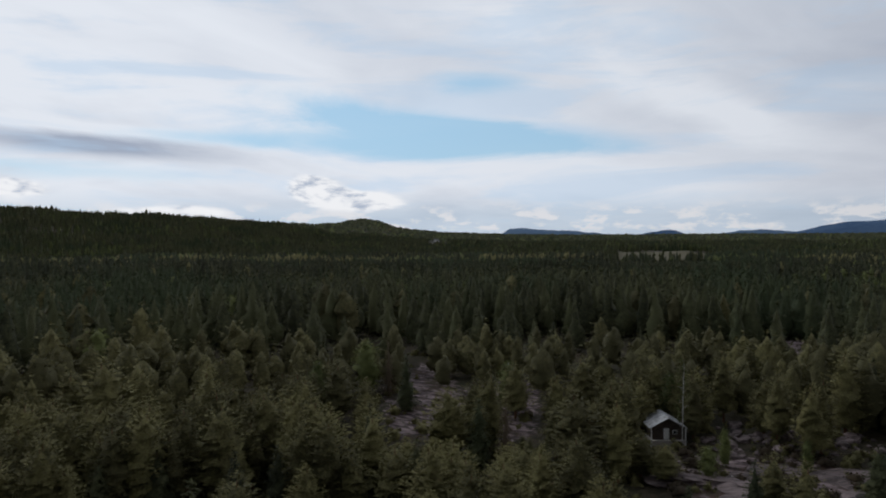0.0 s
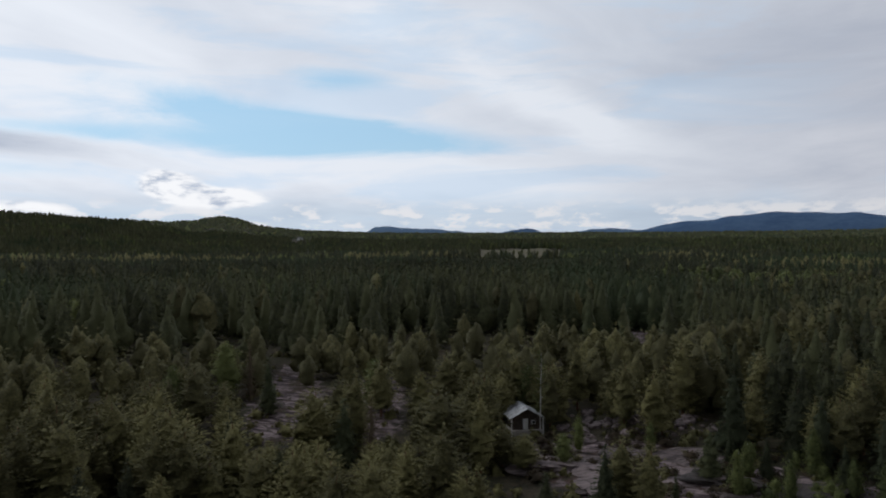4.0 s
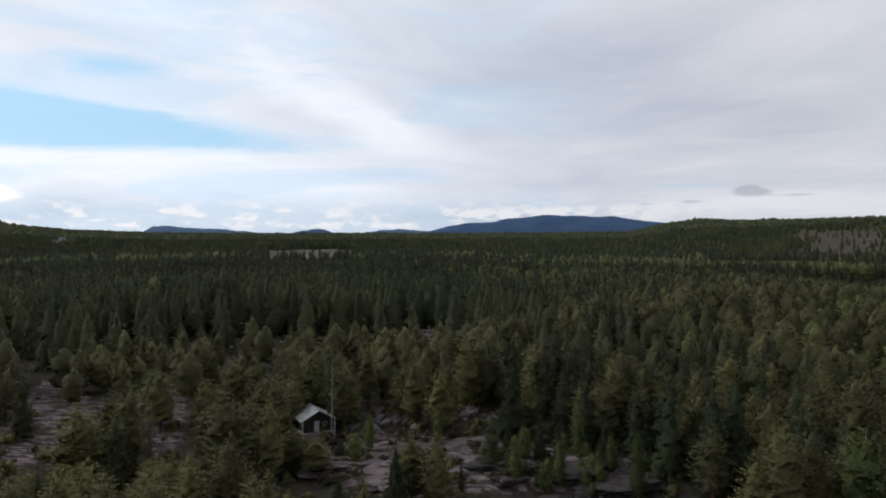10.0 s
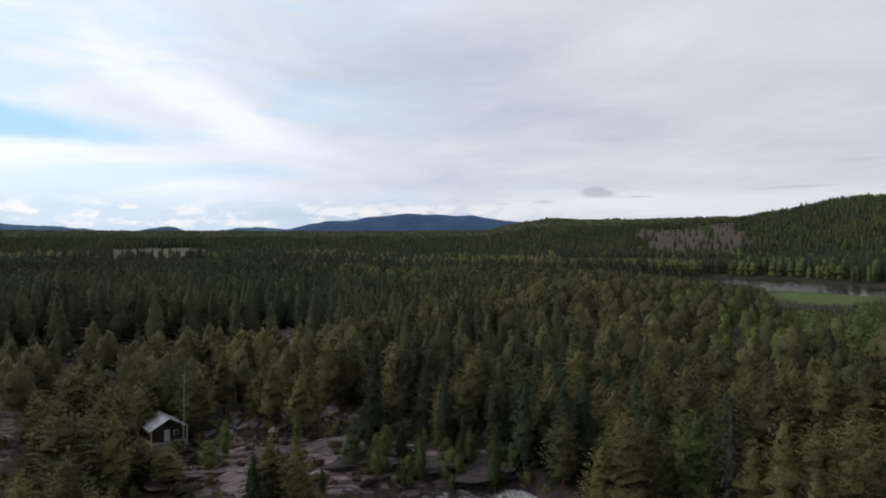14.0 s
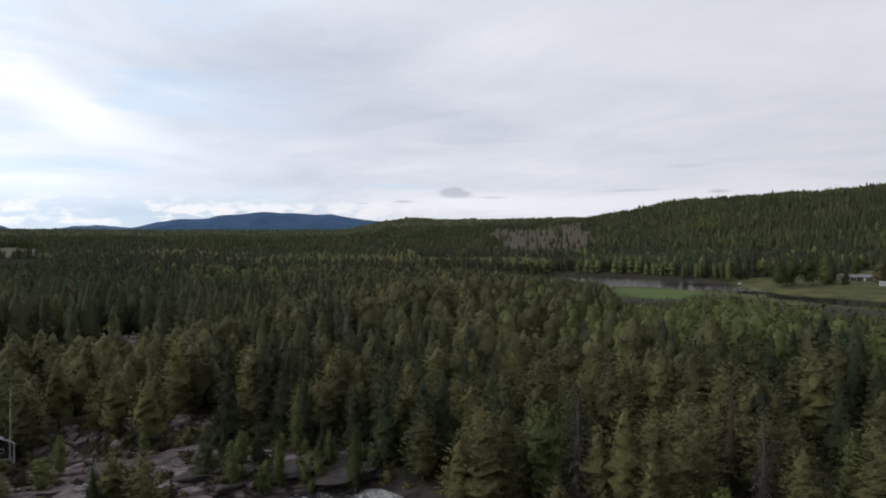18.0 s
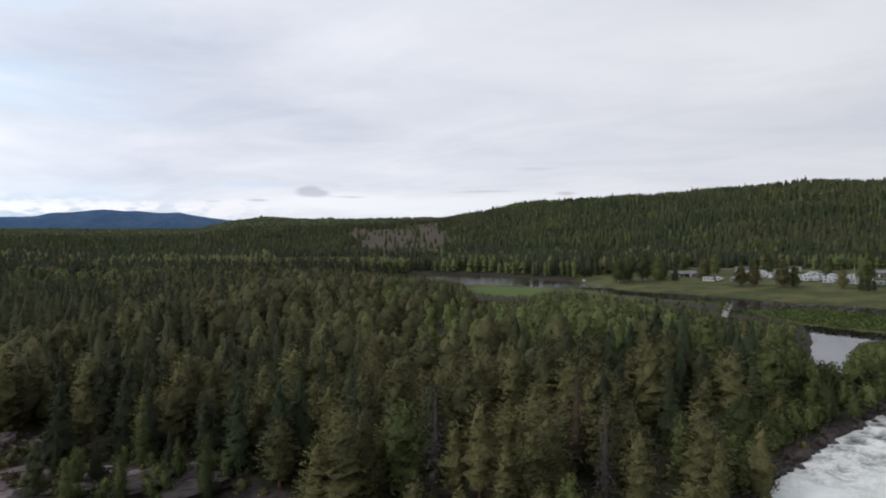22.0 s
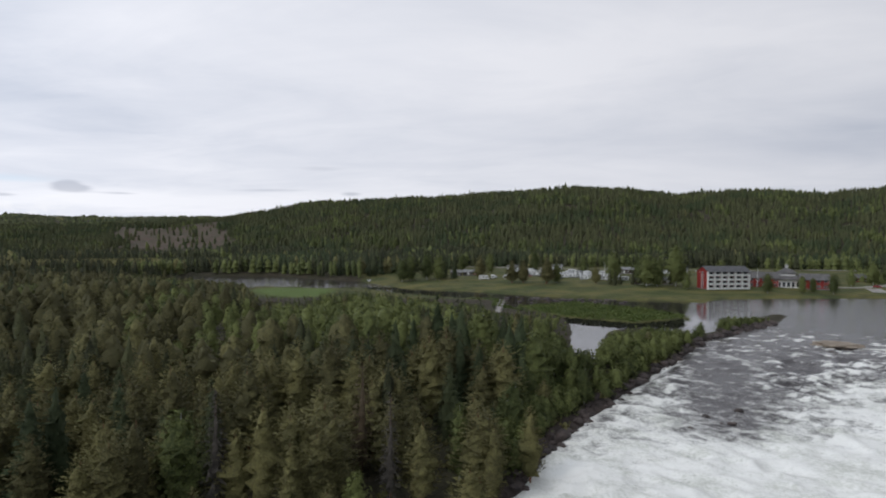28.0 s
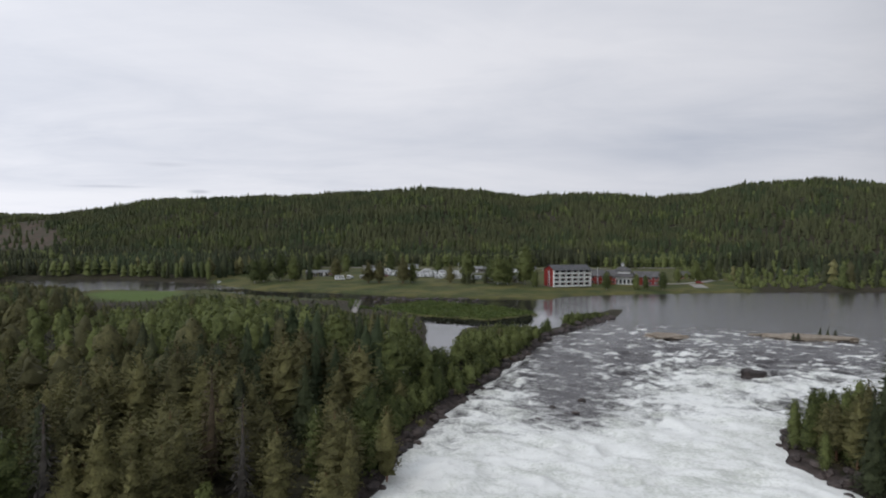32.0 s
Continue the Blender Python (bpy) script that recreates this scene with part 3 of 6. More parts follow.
def bough_crown(rng, whorls, arms, sprays, height, width, bottom, shape, size, hang, slim=0.24, bare=0.0, heart=(20, 10), thick=0.52):
    """Layers of boughs, each a fan of needle sprays to both sides of its limb; shape gives the outline from bottom to top.
    hang: how far the sprays droop (spruce) or, below nought, stand up (pine)."""
    c, ax, sd, lo, wi = [], [], [], [], []
    for k in range(whorls):
        u = min(0.985, (k + rng.random() * 0.7) / whorls)
        reach = width * float(np.interp(u, *shape)) * (0.84 + 0.3 * rng.random())
        share = min(1.0, reach / width)
        n_arm, n_spray = max(3, round(arms * (0.45 + 0.6 * share))), max(1, round(sprays * (0.3 + 0.7 * share)))
        rise = (0.75 * u - 0.30) if hang > 0 else (0.45 * u - 0.02)
        for j in range(n_arm):
            if rng.random() < bare:
                continue
            th = 2 * math.pi * (j + 0.75 * rng.random()) / n_arm + k * 1.7
            full = reach * (0.72 + 0.42 * rng.random())
            z0 = height * (bottom + (1 - bottom) * u) + rng.normal(0, 0.012) * height
            for q in range(n_spray):
                f = 0.30 + 0.66 * (q + 0.5 + 0.5 * rng.random()) / n_spray if n_spray > 1 else 0.5 + 0.25 * rng.random()
                ang = th + (0.0 if q == n_spray - 1 else (0.75 if (q + j) % 2 else -0.75) * (0.6 + 0.7 * rng.random()))
                out = full * f
                c.append((out * math.cos(th), out * math.sin(th), z0 + rise * out - (0.16 * out * f if hang > 0 else -0.10 * out * f)))
                ax.append((math.cos(ang), math.sin(ang), rise * 0.6 - hang + rng.normal(0, 0.2)))
                roll = rng.normal(0, 0.65)
                sd.append((-math.sin(ang) * math.cos(roll), math.cos(ang) * math.cos(roll), math.sin(roll)))
                ln = size * (0.55 + 0.5 * share) * (0.65 + 0.6 * rng.random())
                lo.append(ln)
                wi.append(ln * slim * (0.75 + 0.5 * rng.random()))
    # the leader
    for q in range(4):
        c.append((0, 0, height * (0.93 + 0.015 * q)))
        ang = q * 1.57
        ax.append((0.35 * math.cos(ang), 0.35 * math.sin(ang), 1.0))
        sd.append((-math.sin(ang), math.cos(ang), 0.0))
        lo.append(0.055 * height)
        wi.append(0.008 * height)
    out = [kites(np.array(c, float), unit(np.array(ax)), unit(np.array(sd)), np.array(lo), np.array(wi), 0.06)]
    if heart:
        out.append(core(rng, height * 0.93, bottom + 0.02, thick * width, shape, *heart, ragged=0.30))
    return merged(out)


def tuft_crown(rng, clumps, leaves, height, width, bottom, shape, leaf, flat=0.6, heart=(14, 10)):
    """Boughs that end in clumps of needles or leaves round a dense heart; shape gives the outline from bottom to top."""
    c, ax, sd, lo, wi = [], [], [], [], []
    for k in range(clumps):
        u = (k + rng.random()) / clumps
        reach = width * np.interp(u, *shape)
        th = k * 2.399 + rng.normal(0, 0.3)
        rho = reach * (0.58 + 0.34 * rng.random())
        z = height * (bottom + (1 - bottom) * u) - 0.04 * height
        mid = np.array([rho * math.cos(th), rho * math.sin(th), z - 0.12 * rho])
        size = (0.15 * width + 0.22 * reach) * (0.7 + 0.6 * rng.random())
        for _ in range(leaves):
            d = rng.normal(0, 1, 3)
            d /= np.linalg.norm(d) + 1e-6
            p = mid + d * np.array([size, size, size * flat]) * (0.6 + 0.4 * rng.random())
            face = d + 0.5 * np.array([math.cos(th), math.sin(th), 0.6]) + rng.normal(0, 0.35, 3)
            a = unit(np.cross(face, rng.normal(0, 1, 3))) + 0.30 * unit(face)
            sw = np.cross(unit(face), a) + rng.normal(0, 0.2, 3)
            c.append(p - a * 0.4 * leaf)
            ax.append(a)
            sd.append(sw)
            lo.append(leaf * (0.7 + 0.7 * rng.random()))
            wi.append(leaf * 0.34 * (0.7 + 0.7 * rng.random()))
    out = [kites(np.array(c), unit(np.array(ax)), unit(np.array(sd)), np.array(lo), np.array(wi), 0.05)]
    if heart:
        out.append(core(rng, height * 0.92, bottom, 0.55 * width, shape, *heart, ragged=0.30))
    return merged(out)


def stem(height, r0, sides=7, lean=0.0, rings=5, rng=None, tip=0.02):
    """A tapered trunk, a little crooked."""
    v, f = [], []
    for k in range(rings + 1):
        u = k / rings
        rr = r0 * (1 - u) ** 0.8 + tip
        ox = lean * u * u + (rng.normal(0, 0.02 * height / rings) if rng is not None and 0 < k < rings else 0)
        for j in range(sides):
            th = 2 * math.pi * j / sides
            v.append((ox + rr * math.cos(th), rr * math.sin(th), u * height - (0.4 if k == 0 else 0)))
    for k in range(rings):
        for j in range(sides):
            a, b = k * sides + j, k * sides + (j + 1) % sides
            f += [(a, b, b + sides), (a, b + sides, a + sides)]
    return np.array(v), np.array(f)


def boughs(rng, n, height, width, bottom, shape, thick=0.05):
    """Bare limbs that rise from the trunk into the crown."""
    made = []
    for k in range(n):
        u = (k + 0.5) / n
        z0 = height * (bottom + (1 - bottom) * u * 0.85) - 0.05 * height
        reach = 0.75 * width * np.interp(u, *shape)
        th = k * 2.399
        p0, p1 = np.array([0, 0, z0]), np.array([reach * math.cos(th), reach * math.sin(th), z0 + 0.25 * reach])
        d = unit(p1 - p0)
        s1 = unit(np.cross(d, [0, 0, 1.0]))
        s2 = np.cross(s1, d)
        ring = [p0 + thick * (math.cos(t) * s1 + math.sin(t) * s2) for t in (0, 2.094, 4.189)]
        made.append((np.array(ring + [p1]), np.array([(0, 1, 3), (1, 2, 3), (2, 0, 3)])))
    return made


def tri_mesh(name, v, f, mat, smooth_faces=False, round_shade=None):
    me = bpy.data.meshes.new(name)
    me.from_pydata(np.asarray(v, float), [], np.asarray(f, int))
    me.materials.append(mat)
    if round_shade is not None:
        # half the leaf's own slope, half the roundness of the whole crown
        v, f = np.asarray(v, float), np.asarray(f, int)
        own = np.zeros_like(v)
        lie = unit(np.cross(v[f[:, 1]] - v[f[:, 0]], v[f[:, 2]] - v[f[:, 0]]))
        for k in range(3):
            np.add.at(own, f[:, k], lie)
        me.normals_split_custom_set_from_vertices(unit(unit(own) * 0.30 + np.asarray(round_shade, float)))
    if smooth_faces:
        me.polygons.foreach_set("use_smooth", np.ones(len(me.polygons), bool))
    return me


def part(name, bm, mat, parent, label=""):
    """Links a bmesh, or a mesh, as one object under a thing or a part."""
    if isinstance(bm, bmesh.types.BMesh):
        me = bpy.data.meshes.new(name)
        bm.to_mesh(me)
        bm.free()
        me.materials.append(mat)
    else:
        me = bm
    ob = new(name, me)
    ob.parent = parent
    return tagged(ob, label)


def crown_normals(v, height, lift=0.55):
    """Directions out of the crown, so that needles shade as one soft mass."""
    n = v * [1.0, 1.0, 0.0]
    n = n / (0.08 * height + np.linalg.norm(n, axis=1, keepdims=True))
    n[:, 2] = lift + 0.35 * (v[:, 2] / height - 0.5)
    return unit(n)


SPRUCE_SHAPE = ([0, 0.1, 0.3, 0.6, 0.85, 1.0], [0.72, 1.0, 0.86, 0.52, 0.22, 0.04])
PINE_SHAPE = ([0, 0.12, 0.4, 0.65, 0.85, 1.0], [0.60, 0.95, 1.0, 0.74, 0.40, 0.07])
ROUND_SHAPE = ([0, 0.2, 0.5, 0.8, 1.0], [0.6, 0.95, 1.0, 0.72, 0.2])
BUSH_SHAPE = ([0, 0.3, 0.7, 1.0], [0.9, 1.0, 0.8, 0.3])
rng = np.random.default_rng(5)


def tree_kinds(detail):
    """Crowns of unit trees (see each height) at one of five degrees of detail."""
    kinds = {}
    if detail == 2:
        kinds["spruce"] = [bough_crown(rng, 40, 9, 9, 15.0, w, 0.03, SPRUCE_SHAPE, 0.48, 0.45, 0.20) for w in (2.5, 2.2, 2.8, 2.4)]
        kinds["pine"] = [bough_crown(rng, 29, 10, 11, 14.0, w, b, PINE_SHAPE, 0.46, -0.30, 0.22) for w, b in ((2.8, 0.08), (3.1, 0.13), (2.6, 0.05), (3.0, 0.18))]
        kinds["birch"] = [tuft_crown(rng, 84, 24, 13.0, w, b, ROUND_SHAPE, 0.29, 0.8) for w, b in ((2.4, 0.08), (2.8, 0.12), (2.1, 0.05))]
    elif detail == 1.5:
        kinds["spruce"] = [bough_crown(rng, 30, 8, 6, 15.0, w, 0.03, SPRUCE_SHAPE, 0.56, 0.45, 0.24, 0.0, (13, 8), 0.58) for w in (2.5, 2.2, 2.8)]
        kinds["pine"] = [bough_crown(rng, 23, 9, 7, 14.0, w, b, PINE_SHAPE, 0.56, -0.30, 0.26, 0.0, (12, 8), 0.58) for w, b in ((2.8, 0.10), (3.1, 0.14), (2.6, 0.08))]
        kinds["birch"] = [tuft_crown(rng, 60, 16, 13.0, w, b, ROUND_SHAPE, 0.40, 0.8) for w, b in ((2.4, 0.08), (2.8, 0.12))]
    elif detail == 1:
        kinds["spruce"] = [bough_crown(rng, 13, 6, 2, 15.0, w, 0.04, SPRUCE_SHAPE, 0.95, 0.45, 0.26, 0.0, (6, 6), 0.66) for w in (2.5, 2.2, 2.8)]
        kinds["pine"] = [bough_crown(rng, 10, 6, 2, 14.0, w, 0.1, PINE_SHAPE, 0.95, -0.30, 0.29, 0.0, (6, 6), 0.68) for w in (2.7, 3.0, 2.5)]
        kinds["birch"] = [tuft_crown(rng, 24, 5, 13.0, w, b, ROUND_SHAPE, 0.62, 0.8, (7, 7)) for w, b in ((2.3, 0.12), (2.8, 0.15))]
    elif detail == 0.5:
        kinds["spruce"] = [bough_crown(rng, 6, 5, 1, 15.0, w, 0.05, SPRUCE_SHAPE, 1.3, 0.42, 0.30, 0.0, (4, 5), 0.76) for w in (2.2, 1.9, 2.4)]
        kinds["pine"] = [bough_crown(rng, 5, 5, 1, 14.0, w, 0.1, PINE_SHAPE, 1.3, -0.25, 0.32, 0.0, (4, 5), 0.78) for w in (2.4, 2.6)]
        kinds["birch"] = [tuft_crown(rng, 10, 3, 13.0, w, 0.1, ROUND_SHAPE, 0.9, 0.8, (5, 6)) for w in (2.3, 2.7)]
    else:
        kinds["spruce"] = [cone_crown(rng, 15.0, w, 6, 3) for w in (2.2, 1.9, 2.5)]
        kinds["pine"] = [cone_crown(rng, 14.0, w, 6, 3, True) for w in (2.5, 2.2, 2.8)]
        kinds["birch"] = [cone_crown(rng, 13.0, w, 6, 3, True) for w in (2.6, 3.0)]
    return kinds


def cone_crown(rng, height, width, sides, tiers, blunt=False):
    """A ragged far-off crown of a few tiers."""
    v, f = [], []
    for k in range(tiers):
        lo, hi = (k / tiers) * 0.86 + 0.06, min(1.0, (k + 1.7) / tiers)
        wide = width * ((1 - lo) ** (0.45 if blunt else 0.8)) * (1.0 if k or not blunt else 0.8)
        n0 = len(v)
        for j in range(sides):
            th = 2 * math.pi * (j + rng.random() * 0.7) / sides
            rr = wide * (0.65 + 0.6 * rng.random())
            v.append((rr * math.cos(th), rr * math.sin(th), height * (lo + 0.05 * rng.normal())))
        top = rng.normal(0, 0.12, 2) * width
        v.append((top[0], top[1], height * hi * (0.97 if not blunt else 0.93)))
        f += [(n0 + j, n0 + (j + 1) % sides, n0 + sides) for j in range(sides)]
    return np.array(v), np.array(f)


def spread(kinds, x, y, z, tall, wide, turn, pick, lift=0.55):
    """Copies of the unit crowns, joined: one array of places, one of faces."""
    out, norms, tones = [], [], []
    for k, (v, f) in enumerate(kinds):
        sel = np.where(pick == k)[0]
        if not len(sel):
            continue
        c, s = np.cos(turn[sel])[:, None], np.sin(turn[sel])[:, None]
        px = (v[None, :, 0] * c - v[None, :, 1] * s) * wide[sel][:, None] + x[sel][:, None]
        py = (v[None, :, 0] * s + v[None, :, 1] * c) * wide[sel][:, None] + y[sel][:, None]
        pz = v[None, :, 2] * tall[sel][:, None] + z[sel][:, None]
        nn = crown_normals(v, max(1.0, v[:, 2].max()), lift)
        norms.append(np.stack([nn[None, :, 0] * c - nn[None, :, 1] * s, nn[None, :, 0] * s + nn[None, :, 1] * c, np.repeat(nn[None, :, 2], len(sel), 0)], -1).reshape(-1, 3))
        tones.append(np.repeat(lattice(np.floor(x[sel] * 3.1), np.floor(y[sel] * 2.7), 8.0) - 0.5, len(v)))
        out.append((np.stack([px, py, pz], -1).reshape(-1, 3),
                    (f[None] + (np.arange(len(sel)) * len(v))[:, None, None]).reshape(-1, 3)))
    return (*merged(out), np.concatenate(norms), np.concatenate(tones))


def scatter(r0, r1, b0, b1, gap, rng):
    """Places on a shaken grid within a ring sector."""
    n = int(2 * r1 / gap)
    ix, iy = np.meshgrid(np.arange(n), np.arange(n), indexing="ij")
    x = (ix.ravel() - n / 2 + rng.random(n * n) * 0.9) * gap
    y = (iy.ravel() - n / 2 + rng.random(n * n) * 0.9) * gap
    r, b = np.hypot(x, y), bearing(x, y) % 360
    ok = (r >= r0) & (r < r1) & (((b - b0) % 360) <= (b1 - b0))
    return x[ok], y[ok]


# bearing, distance, half-width in degrees and depth of places kept clear in front of a thing
OPEN_SIGHT = [(17.4, 127, 2.2, 36), (75.7, 96, 1.3, 15), (61.9, 97, 1.2, 14), (73.4, 108, 1.2, 16), (18.9, 124, 0.8, 30)]


def wooded(x, y, rng):
    """Which of the places bear trees."""
    r, b = np.hypot(x, y), bearing(x, y)
    d, _ = shore(x, y)
    ok = d > np.where(r < 150, 3.0, 4.0)
    for patch, margin in ((ROCKS, 1.5), (MEADOW, 3), (ISLET, 6)):
        ok &= far_from(patch, x, y) > margin
    for patch in (GLADE, DELL):
        ok &= (far_from(patch, x, y) > 0) | (rng.random(len(x)) < 0.22)
    # a felled strip before the dark wall of spruce, and open sight of the hut and of single trees
    ok &= ~((b > -17 + 5 * np.sin(r * 0.1)) & (b < 31) & (r > 178) & (r < 212 + 5 * np.sin(b)) & (rng.random(len(x)) < 0.86))
    for b0, r0, wide_b, deep in OPEN_SIGHT:
        ok &= ~((np.abs(b - b0) < wide_b) & (r > r0 - deep) & (r < r0 + 2.5))
        edge_r = np.interp(b, [71, 73, 76, 79, 82, 95, 112], [400, 460, 520, 560, 640, 670, 705]) + 12 * np.sin(b * 1.7)
    ok &= ~((b > 71.5) & (b < 112) & (r > np.interp(b, [71.5, 73, 76.6, 81, 84], [400, 396, 358, 328, 318])) & (r < edge_r))
    ok &= ~((b > 80) & (b < 128) & (r > 270) & (r < 400))
    ok &= ~((b > 14.0) & (b < 20.8) & (r > 640) & (r < 1390) & ((r > 900) | (rng.random(len(x)) < 0.75)))
    ok &= ~((b > 111) & (b < 128) & (r > 380) & (r < 740) & (rng.random(len(x)) < 0.93))
    ok &= ~(rng.random(len(x)) < 0.94 * smooth(felled(x, y), 0.1, 0.7))
    ok &= ~((b > -1.2) & (b < 0.3) & (r > 1600) & (r < 2075))
    # thinner stands
    ok &= rng.random(len(x)) < np.clip(0.55 + 2.2 * (fbm(x / 32, y / 32, 3, 14) - 0.32), 0.35, 0.97)
    return ok


def species(x, y, rng):
    """0 spruce, 1 pine, 2 birch: stands by noise; leafy trees along the water, pines on the rocks."""
    r, b = np.hypot(x, y), bearing(x, y)
    d, _ = shore(x, y)
    n = fbm(x / 90, y / 90, 3, 41) + rng.normal(0, 0.13, len(x))
    pine_share = np.where((b < 30) & (r < 230), 0.34, np.where(r < 240, 0.46, 0.55))
    kind = np.where(n > pine_share, 1, 0)
    kind = np.where((r > 700) & (rng.random(len(x)) < 0.92), 0, kind)
    kind = np.where((r > 540) & (b > 58) & (rng.random(len(x)) < 0.85), 0, kind)
    leafy = fbm(x / 60, y / 60, 3, 51) + rng.normal(0, 0.1, len(x))
    limit = np.where((r > 150) & (r < 420) & (b > 55), 0.50, np.where(r > 560, 0.66, 0.68))
    kind = np.where(leafy > limit, 2, kind)
    kind = np.where((kind == 2) & (b < 46) & (r < 260) & (rng.random(len(x)) < 0.85), 1, kind)
    kind = np.where((b < 24) & (r < 178) & (rng.random(len(x)) < 0.6), 1, kind)
    kind = np.where((b < 38 + 9 * np.sin(r * 0.03)) & (r > 178) & (r < 620) & (rng.random(len(x)) < 0.9), 0, kind)
    kind = np.where((d < 11) & (r > 120) & (b > 60), np.where(rng.random(len(x)) < 0.9, 2, kind), kind)
    return kind


def stand(x, y, rng, big=1.0):
    """Height and width of each tree."""
    r, b = np.hypot(x, y), bearing(x, y)
    d, _ = shore(x, y)
    age = 0.70 + 0.62 * fbm(x / 70, y / 70, 3, 61)
    tall = age * (0.78 + 0.34 * rng.random(len(x))) * big
    tall = np.where((d < 12) & (r > 115) & (b > 60) & (r < 300), tall * 0.55, tall)
    # open pines before the wall of older spruce
    tall = np.where((b < 31) & (r > 125) & (r < 180), tall * 0.82, tall)
    # young growth on the near bank, over which the glade is seen
    low = (30 + r * np.tan(np.radians(np.interp(b, [-8, -5.6, -5.2, -1.4, -1.0, 4.0, 4.4, 8.0, 8.4, 14], [-11.0, -12.5, -15.8, -15.8, -13.0, -13.0, -15.6, -15.6, -12.5, -12.0]))) - ground_height(x, y)) / 14.5
    tall = np.where((b < 19) & (r < 118), np.minimum(tall, np.maximum(0.14, low * (0.8 + 0.25 * rng.random(len(x))))), tall)
    tall = np.where((b > -18) & (b < 33) & (r > 205) & (r < 300), np.maximum(tall, 0.95) * 1.08, tall)
    # low growth towards the lagoon and the meadows
    cap = (30 + r * np.tan(np.radians(np.interp(b, [20, 50, 58, 64.0, 65.2, 69.3, 70.3, 74, 77, 83, 84, 89, 92, 101, 108], [-0.6, -2.0, -2.8, -3.6, -4.9, -5.0, -4.5, -4.4, -4.7, -5.3, -5.9, -6.2, -7.0, -7.0, -4.0]))) - ground_height(x, y)) / 14.5
    tall = np.where((b > 20) & (b < 108) & (r < 425), np.minimum(tall, np.maximum(0.12, cap * np.where((b > 69) & (b < 101), 0.84 + 0.22 * rng.random(len(x)), 0.72 + 0.28 * rng.random(len(x))))), tall)
    cap = (30 + r * np.tan(np.radians(-1.62)) - ground_height(x, y)) / 14.5
    tall = np.where((r > 420) & (r < 700) & (((b > 13) & (b < 22)) | ((b > 49) & (b < 63))), np.minimum(tall, np.maximum(0.25, cap)), tall)
    tall = np.where((r > 800) & (rng.random(len(x)) < 0.018), tall * 1.35, tall)
    wide = tall * (0.98 + 0.42 * rng.random(len(x))) * np.interp(r, [60, 340, 400], [1.2, 1.14, 1.0])
    return tall, wide


NEEDLES = {"spruce": SPRUCE, "pine": PINE, "birch": BIRCH}
WORDS = {"spruce": "narrow dark green spruce with drooping boughs", "pine": "pine with a rusty trunk and dull green crown",
         "birch": "light green leafy birch with a pale trunk"}
KIND = ("spruce", "pine", "birch")

# unit trees of the near wood, each a trunk and a crown
fine_kinds, plain_kinds = tree_kinds(2), tree_kinds(1.5)
MODELS = {}
PLAIN_CROWNS = {kind: [tri_mesh("crown", v, f, NEEDLES[kind], False, crown_normals(v, 14.0)) for v, f in plain_kinds[kind]] for kind in KIND}
for kind in KIND:
    MODELS[kind] = []
    for k, (v, f) in enumerate(fine_kinds[kind]):
        if kind == "spruce":
            wood, bark = [stem(14.6, 0.17, rng=rng)], BARK
        elif kind == "pine":
            wood, bark = [stem(13.2, 0.19, rng=rng, lean=0.3)] + boughs(rng, 14, 14.0, 2.4, 0.3, PINE_SHAPE, 0.06), PINE_BARK
        else:
            wood, bark = [stem(12.4, 0.13, rng=rng, lean=-0.3)] + boughs(rng, 12, 13.0, 2.0, 0.25, ROUND_SHAPE, 0.04), BIRCH_BARK
        MODELS[kind].append((tri_mesh("crown", v, f, NEEDLES[kind], False, crown_normals(v, 14.0)), tri_mesh("trunk", *merged(wood), bark, True)))

x, y = scatter(58, 152, -38, 128, 4.7, rng)
ok = wooded(x, y, rng)
x, y = x[ok], y[ok]
kind_of = species(x, y, rng)
tall, wide = stand(x, y, rng)
# chosen trees: bearing, distance, height, half the crown's width; what stands in front of one is left out
PINES_WEST = [(-28.5, 96, 10, 2.7), (-27.7, 186, 15, 5.8), (-26, 131, 15, 6.1), (-24.2, 196, 15, 5.7), (-20.8, 145, 14, 4.8), (-17.6, 103, 14, 4.5), (-14.6, 153, 14, 6.2), (-11.3, 90, 9, 3.2),
              (-8.6, 133, 12, 3.7), (-7.5, 94, 9, 3.2), (-3.8, 93, 10, 3.6), (0.1, 155, 12, 3.8), (0.4, 116, 12, 4.6), (3, 161, 14, 3.6), (5.9, 135, 11, 3.5), (8.1, 150, 14, 6)]
PINES_MID = [(10.8, 109, 13, 5.2), (11.3, 136, 12, 3.9), (12.9, 151, 14, 4.9), (14.1, 107, 13, 3.0), (15.8, 110, 6.6, 3.0), (17.6, 108, 5.8, 2.7), (21.9, 140, 14, 2.5), (23.4, 143, 14, 2.6), (25.6, 130, 12, 2.6),
             (27.9, 125, 12, 2.8), (28.5, 128, 13, 2.7), (30, 140, 15, 3.7), (31.2, 143, 15, 3.6), (52.3, 92, 14, 3), (54.4, 91, 16, 3.7), (56, 94, 16, 3), (58.8, 114, 17, 3.7)]
PINES_EAST = [(60.2, 86, 11, 3), (63.9, 82, 12, 2.8), (64.4, 115, 16, 3.5), (65.5, 96, 15, 3), (67.7, 89, 13, 2.3), (68.2, 124, 17, 3.5), (70.7, 84, 11, 2.3), (70.8, 124, 17, 3.6),
              (78.3, 96, 12, 2.9), (79, 131, 17, 4.2), (82.4, 89, 12, 3.7), (83.4, 89, 8, 2.6), (84.2, 99, 12, 2.1), (87.2, 108, 12, 2.3)]
